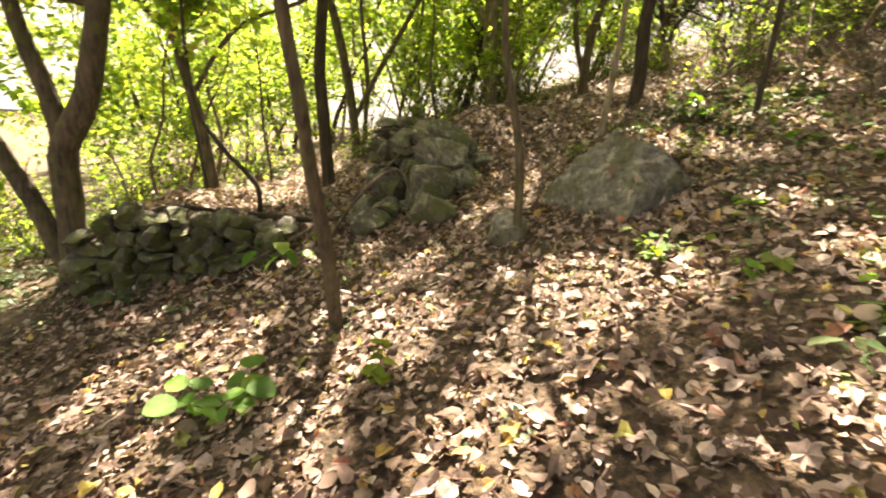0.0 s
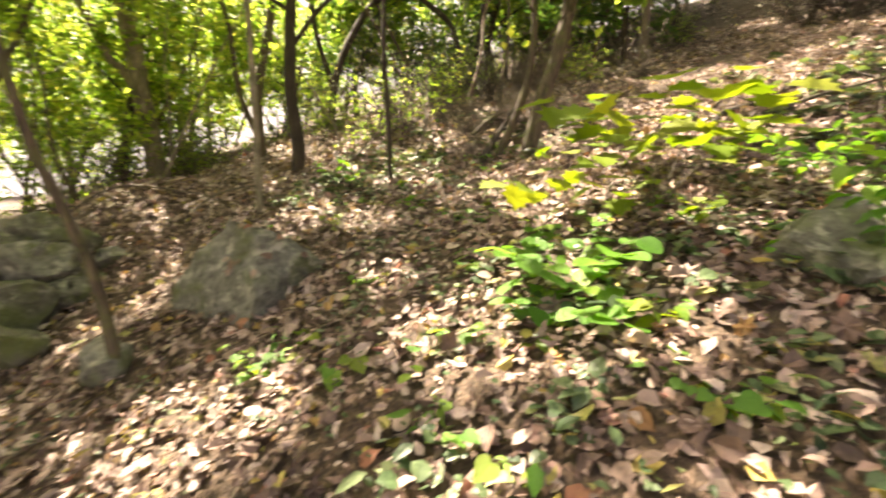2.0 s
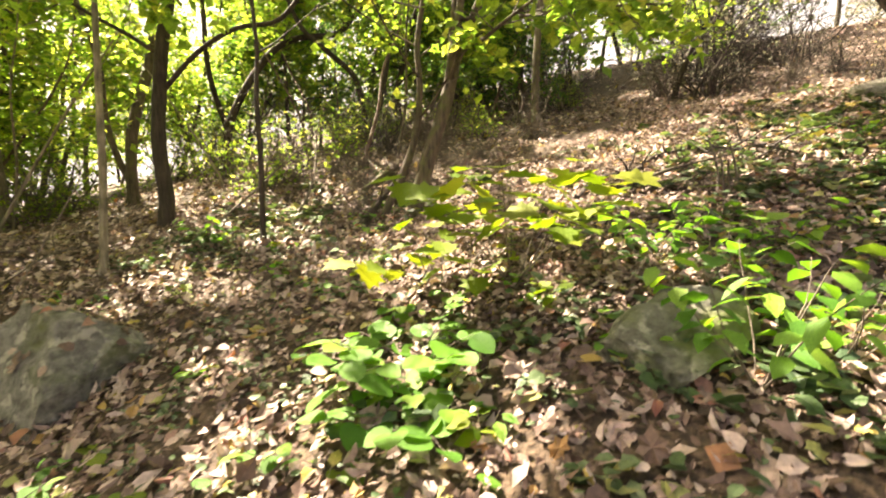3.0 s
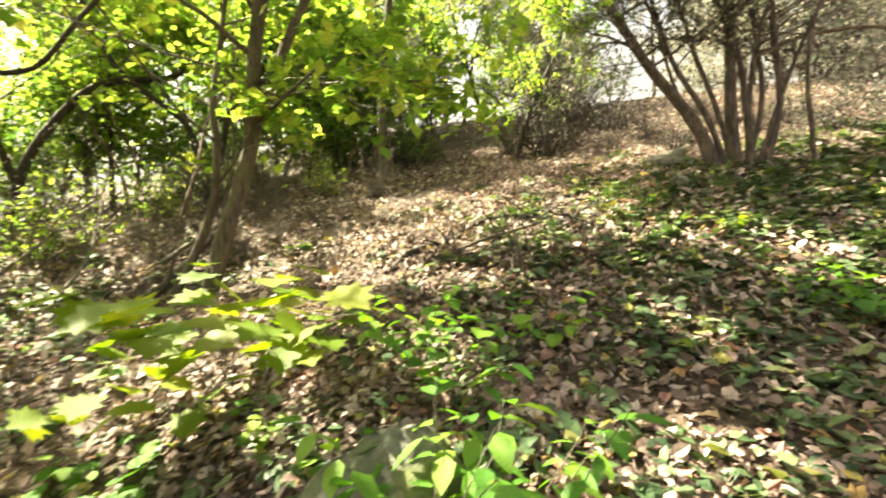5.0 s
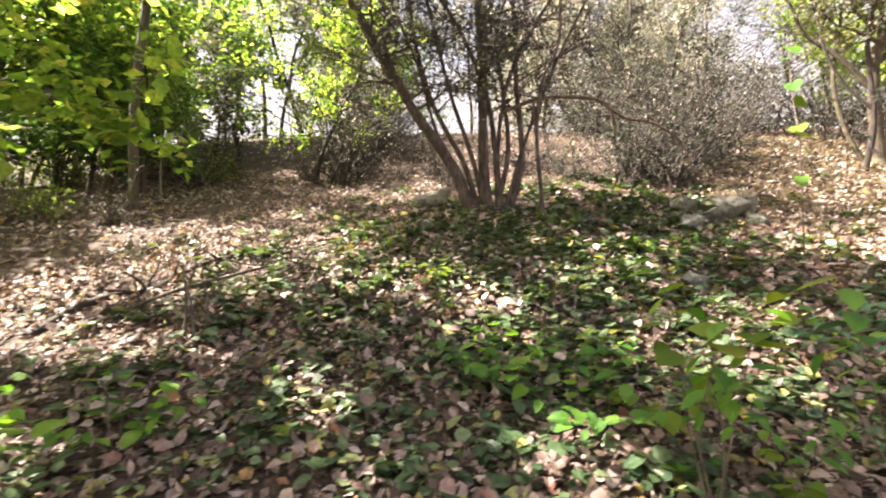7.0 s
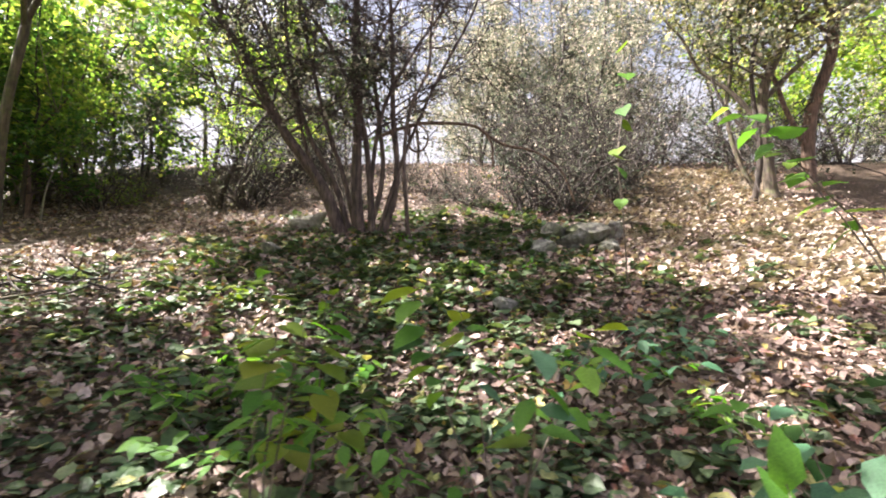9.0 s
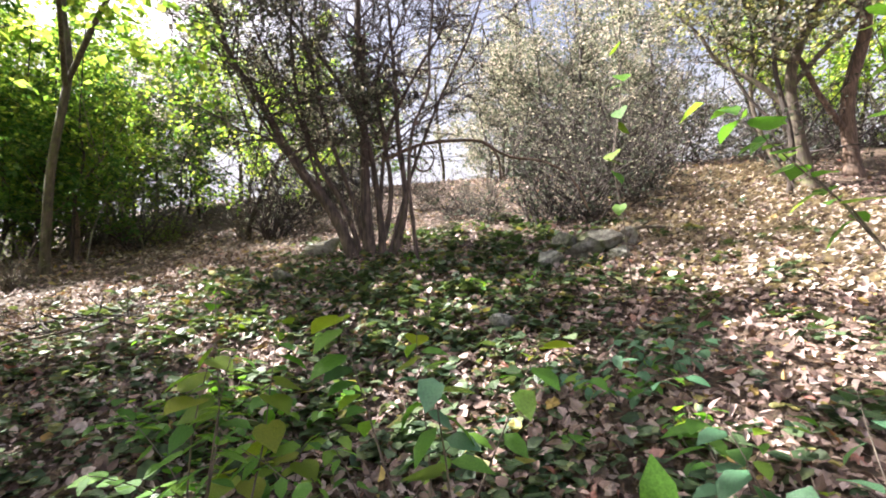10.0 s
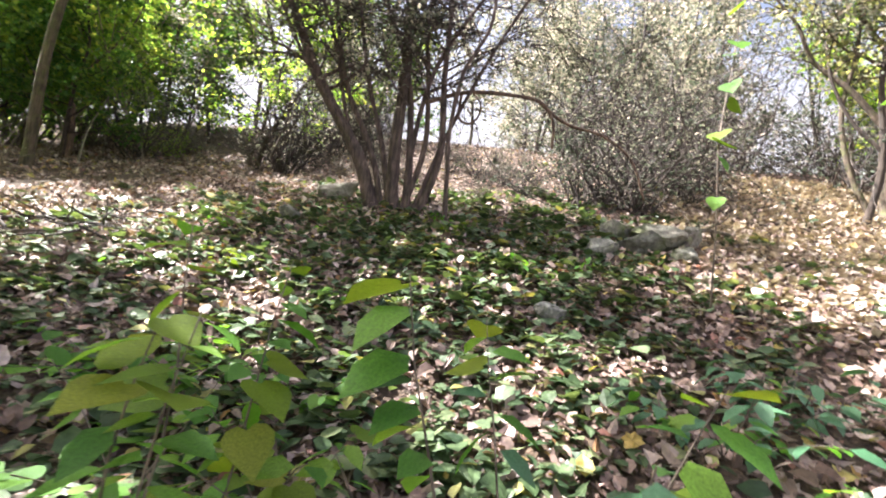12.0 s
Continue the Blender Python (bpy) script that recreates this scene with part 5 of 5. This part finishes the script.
for i in range(46):
    px, py = (prng.uniform(6.4, 11.5), prng.uniform(-5.5, 1.2)) if i < 30 else (prng.uniform(-2.5, 5.5), prng.uniform(1.4, 6.5))
    if math.hypot(px - 1.66, py - 4.12) < 0.95 or (py > 4.5 and px < 0.8):
        continue
    build_plant(("low green seedling among fallen leaves", "small plant with yellow-green leaves among fallen leaves")[i % 3 == 2], (px, py), prng.uniform(0.12, 0.32), prng.uniform(0.08, 0.2), prng.randint(2, 4), prng.randint(3, 5),
                [(LEAF_OVAL,), (LEAF_HEART, LEAF_OVAL), (LEAF_YELLOW_HEART,)][i % 3], 0.05, 0.11, 400 + i)


def build_vine():
    """A thin stem hanging at the clearing's edge, with a few heart-shaped leaves."""
    top = (10.9, -4.95, 6.6)
    line = smooth_path([top, (11.0, -4.97, 5.6), (10.7, -4.85, 4.9), (10.25, -4.72, 4.2), (10.3, -4.75, 3.55), (10.35, -4.76, ground_z(10.35, -4.76) - 0.05)], 5)
    vine = thing("hanging_vine", (10.35, -4.76, ground_z(10.35, -4.76)), "thin climbing vine with yellow-green heart-shaped leaves", "vine")
    g = Geo()
    g.tube(line, 0.007, 0.009, 5)
    part("stem", g.mesh("stem", MAT_TWIG, True), vine)
    r = random.Random(8)
    foot = Matrix.Translation(-Vector(vine.location))
    for k in (1, 3, 5, 6, 9, 11, 14, 15, 16, 19):
        p = line[k]
        part("leaf", r.choice((LEAF_YELLOW_HEART, LEAF_HEART)), vine, m=foot @ pose(*p, 0, 0, r.uniform(120, 250)) @ pose(0.02, 0, 0, r.uniform(-30, 30), r.uniform(20, 65), 0) @ Matrix.Scale(r.uniform(0.16, 0.26), 4))


build_vine()


# ---------------------------------------------------------------- dead wood
def dead_stick(pts, r, label, mat, name="fallen_branch", twigs=3, seed=1, embed=True):
    rng = np.random.default_rng(seed)
    pts = [np.array((x, y, ground_z(x, y) + z), float) for x, y, z in pts]
    base = tuple(pts[0])
    stick = thing(name, base, label, "branch")
    line = smooth_path(pts, 5)
    g = Geo()
    g.tube(line, r, r * 0.45, 7, rng, 0.05)
    part("branch", g.mesh("branch", mat, True), stick)
    for i in range(twigs):
        k = int(rng.integers(len(line) // 3, len(line) - 1))
        g = Geo()
        g.tube(shoot(rng, line[k], rng.standard_normal(3) + (0, 0, 0.6), rng.uniform(0.2, 0.6), 5, 0.2), r * 0.4, 0.003, 5)
        part("twig", g.mesh("twig", mat, True), stick)


dead_stick([(-1.35, 5.25, 0.02), (-0.95, 5.45, 0.45), (-0.55, 5.55, 0.62), (-0.35, 5.5, 0.3), (-0.32, 5.3, 0.02)], 0.028, "arched dead branch lying over the rock pile", MAT_TWIG, seed=2)
dead_stick([(-2.3, 4.75, 0.08), (-1.6, 5.1, 0.25), (-0.9, 5.5, 0.5), (-0.5, 5.8, 0.75)], 0.024, "long dead branch leaning on the rock pile", MAT_TWIG, seed=3)
dead_stick([(-4.3, 5.2, 0.05), (-3.4, 5.3, 0.08), (-2.6, 5.6, 0.06)], 0.045, "fallen trunk lying on top of the wall", MAT_BARK_DARK, "fallen_log", 2, 4)
dead_stick([(-2.4, 5.45, 0.08), (-1.6, 5.55, 0.08), (-0.9, 5.6, 0.10)], 0.05, "fallen dark trunk behind the wall", MAT_BARK_DARK, "fallen_log", 1, 5)
dead_stick([(-0.1, 7.2, 0.15), (0.7, 7.3, 0.25), (1.7, 7.2, 0.1)], 0.02, "dry branch on the mound of debris", MAT_TWIG, seed=6)
dead_stick([(6.7, 2.85, 0.0), (7.3, 2.92, 0.04), (7.9, 2.68, 0.03), (8.5, 2.66, 0.06), (9.1, 2.4, 0.02)], 0.05, "dark fallen branch across the slope", MAT_BARK_DARK, seed=7, twigs=6)
dead_stick([(6.9, 2.4, 0.04), (7.7, 2.2, 0.1), (8.7, 1.7, 0.08)], 0.03, "thin fallen branch in the leaves", MAT_BARK, seed=8, twigs=4)
dead_stick([(4.0, 2.2, 0.05), (4.6, 2.6, 0.06), (5.2, 2.75, 0.03)], 0.014, "thin dry stick in a patch of sun", MAT_TWIG, seed=9)
dead_stick([(8.5, -3.0, 0.04), (9.0, -3.3, 0.07), (9.6, -3.5, 0.04)], 0.022, "pale dry stick among ground cover", MAT_TWIG, seed=10, twigs=1)
dead_stick([(-0.5, 3.15, 0.03), (0.0, 3.45, 0.04), (0.6, 3.6, 0.03)], 0.012, "thin dry stick on the leaves", MAT_TWIG, seed=11, twigs=1)
dead_stick([(11.9, -4.7, 0.1), (12.6, -5.0, 0.25), (13.2, -5.5, 0.12)], 0.05, "short fallen branch beside the pale rocks", MAT_BARK, seed=12)
for i, (x, y) in enumerate(((7.1, 1.3), (7.16, 1.38), (7.2, 1.28), (7.06, 1.42))):
    dead_stick([(x, y, -0.05), (x + 0.04 * i - 0.05, y + 0.02, 0.25), (x + 0.1 * i - 0.15, y + 0.05 * i, 0.45 + 0.05 * i)], 0.018, "dry broken stem standing in the leaves", MAT_TWIG, "dead_stem", 2, 20 + i)
dead_stick([(11.6, 7.5, -0.1), (11.62, 7.5, 0.5), (11.58, 7.52, 1.2)], 0.11, "broken reddish-brown stump of a small tree", MAT_BARK_WARM, "tree_stump", 2, 30)


dead_stick([(4.9, 4.95, 0.03), (5.5, 5.3, 0.22), (6.4, 5.75, 0.4)], 0.06, "dark broken trunk propped on the slope", MAT_BARK_DARK, "fallen_log", 4, 41)
dead_stick([(4.4, 5.9, 0.02), (4.9, 6.3, 0.35), (5.3, 6.9, 0.9)], 0.03, "leaning dry branch in the brush", MAT_TWIG, seed=42, twigs=5)
dead_stick([(3.6, 6.6, 0.05), (4.3, 6.9, 0.3), (5.2, 7.1, 0.75)], 0.025, "leaning dry branch in the brush", MAT_TWIG, seed=43, twigs=5)
dead_stick([(5.6, 6.0, 0.05), (6.2, 6.2, 0.12), (7.0, 6.2, 0.08)], 0.04, "grey fallen branch in the brush", MAT_BARK, seed=44, twigs=6)
dead_stick([(1.4, 6.6, 0.05), (1.9, 6.9, 0.2), (2.6, 7.1, 0.1)], 0.016, "thin dry branch below the dark tree", MAT_TWIG, seed=45, twigs=3)
dead_stick([(1.2, 5.2, 0.05), (1.6, 5.5, 0.5), (2.1, 5.9, 1.2)], 0.012, "thin bare stem leaning over the leaves", MAT_TWIG, seed=46, twigs=3)


def build_brush_pile():
    """A low heap of dead twigs on the slope."""
    r = np.random.default_rng(64)
    base = (8.75, 1.65, ground_z(8.75, 1.65))
    heap = thing("brush_pile", base, "low dark heap of dead twigs and leaves", "brush pile")
    for _ in range(42):
        x, y = 8.75 + r.normal(0, 0.42), 1.65 + r.normal(0, 0.3)
        a = r.uniform(0, 6.28)
        g = Geo()
        g.tube(shoot(r, (x, y, ground_z(x, y) + r.uniform(0.0, 0.22)), (np.cos(a), np.sin(a), r.uniform(-0.1, 0.45)), r.uniform(0.3, 0.95), 5, 0.2), r.uniform(0.006, 0.02), 0.003, 5)
        part("twig", g.mesh("twig", MAT_TWIG_DARK, True), heap)


build_brush_pile()


def build_arching_stem():
    """A bare stem arching from the many-stemmed tree, with a loop of vine on it."""
    stem = thing("arching_vine", (12.02, -0.94, 5.6), "bare woody vine arching and looping from the many-stemmed tree", "vine")
    for pts, r in (([(11.98, -0.85, 5.5), (12.2, -1.44, 5.74), (12.43, -2.04, 5.79), (12.63, -2.59, 5.72), (12.72, -2.82, 5.42), (12.73, -2.84, 4.98)], 0.038),
                   ([(12.19, -1.39, 5.74), (12.18, -1.38, 5.33), (12.24, -1.54, 5.23), (12.29, -1.68, 5.37), (12.3, -1.69, 5.59), (12.24, -1.54, 5.77)], 0.024),
                   ([(12.63, -2.59, 5.71), (12.8, -3.02, 5.41), (13.02, -3.6, 5.27), (13.19, -4.06, 4.92), (13.3, -4.3, 4.3)], 0.03)):
        g = Geo()
        g.tube(smooth_path(pts, 6), r, r * 0.6, 7)
        part("stem", g.mesh("stem", MAT_BARK_WARM, True), stem)


build_arching_stem()


# ---------------------------------------------------------------- single fallen leaves lying on top, along the walk
def scatter_fallen_leaves():
    r = random.Random(12)
    shapes = [leaf_mesh("fallen_leaf", t, MAT_FALLEN) for t in (OVATE_FLAT, OVATE_CURL, ROUND, HEART, OVATE_FOLD)]
    for i in range(300):
        if i < 160:
            x, y = r.uniform(-1.5, 4.5), r.uniform(0.9, 3.6)
        else:
            x, y = r.uniform(5.2, 9.2), r.uniform(-4.8, 1.4)
        sx, sy = slope_angles(x, y)
        tilt = Vector((-float(sx), -float(sy), 1)).to_track_quat("Z", "Y").to_matrix().to_4x4()
        m = Matrix.Translation((x, y, ground_z(x, y) + r.uniform(0.035, 0.06))) @ tilt @ pose(0, 0, 0, r.gauss(0, 12), r.gauss(0, 12), r.uniform(0, 360)) @ Matrix.Scale(r.uniform(0.08, 0.135), 4)
        part("fallen_leaf", r.choice(shapes), ground, m=m)


scatter_fallen_leaves()


def leaves_on_boulder():
    r = random.Random(5)
    shapes = [leaf_mesh("fallen_leaf", t, MAT_FALLEN) for t in (OVATE_FLAT, OVATE_CURL, CRUMPLED)]
    turn = boulder.matrix_basis
    for _ in range(150):
        a, b = r.gauss(0.05, 0.33), r.gauss(0.05, 0.26)
        hit, place, normal, _ = boulder.ray_cast(Vector((a, b, 2.0)), Vector((0, 0, -1)))
        if hit and normal.z > 0.5:
            tilt = normal.to_track_quat("Z", "Y").to_matrix().to_4x4()
            part("fallen_leaf", r.choice(shapes), ground, m=turn @ Matrix.Translation(place + normal * 0.018) @ tilt @ pose(0, 0, 0, 0, 0, r.uniform(0, 360)) @ Matrix.Scale(r.uniform(0.06, 0.11), 4))


leaves_on_boulder()
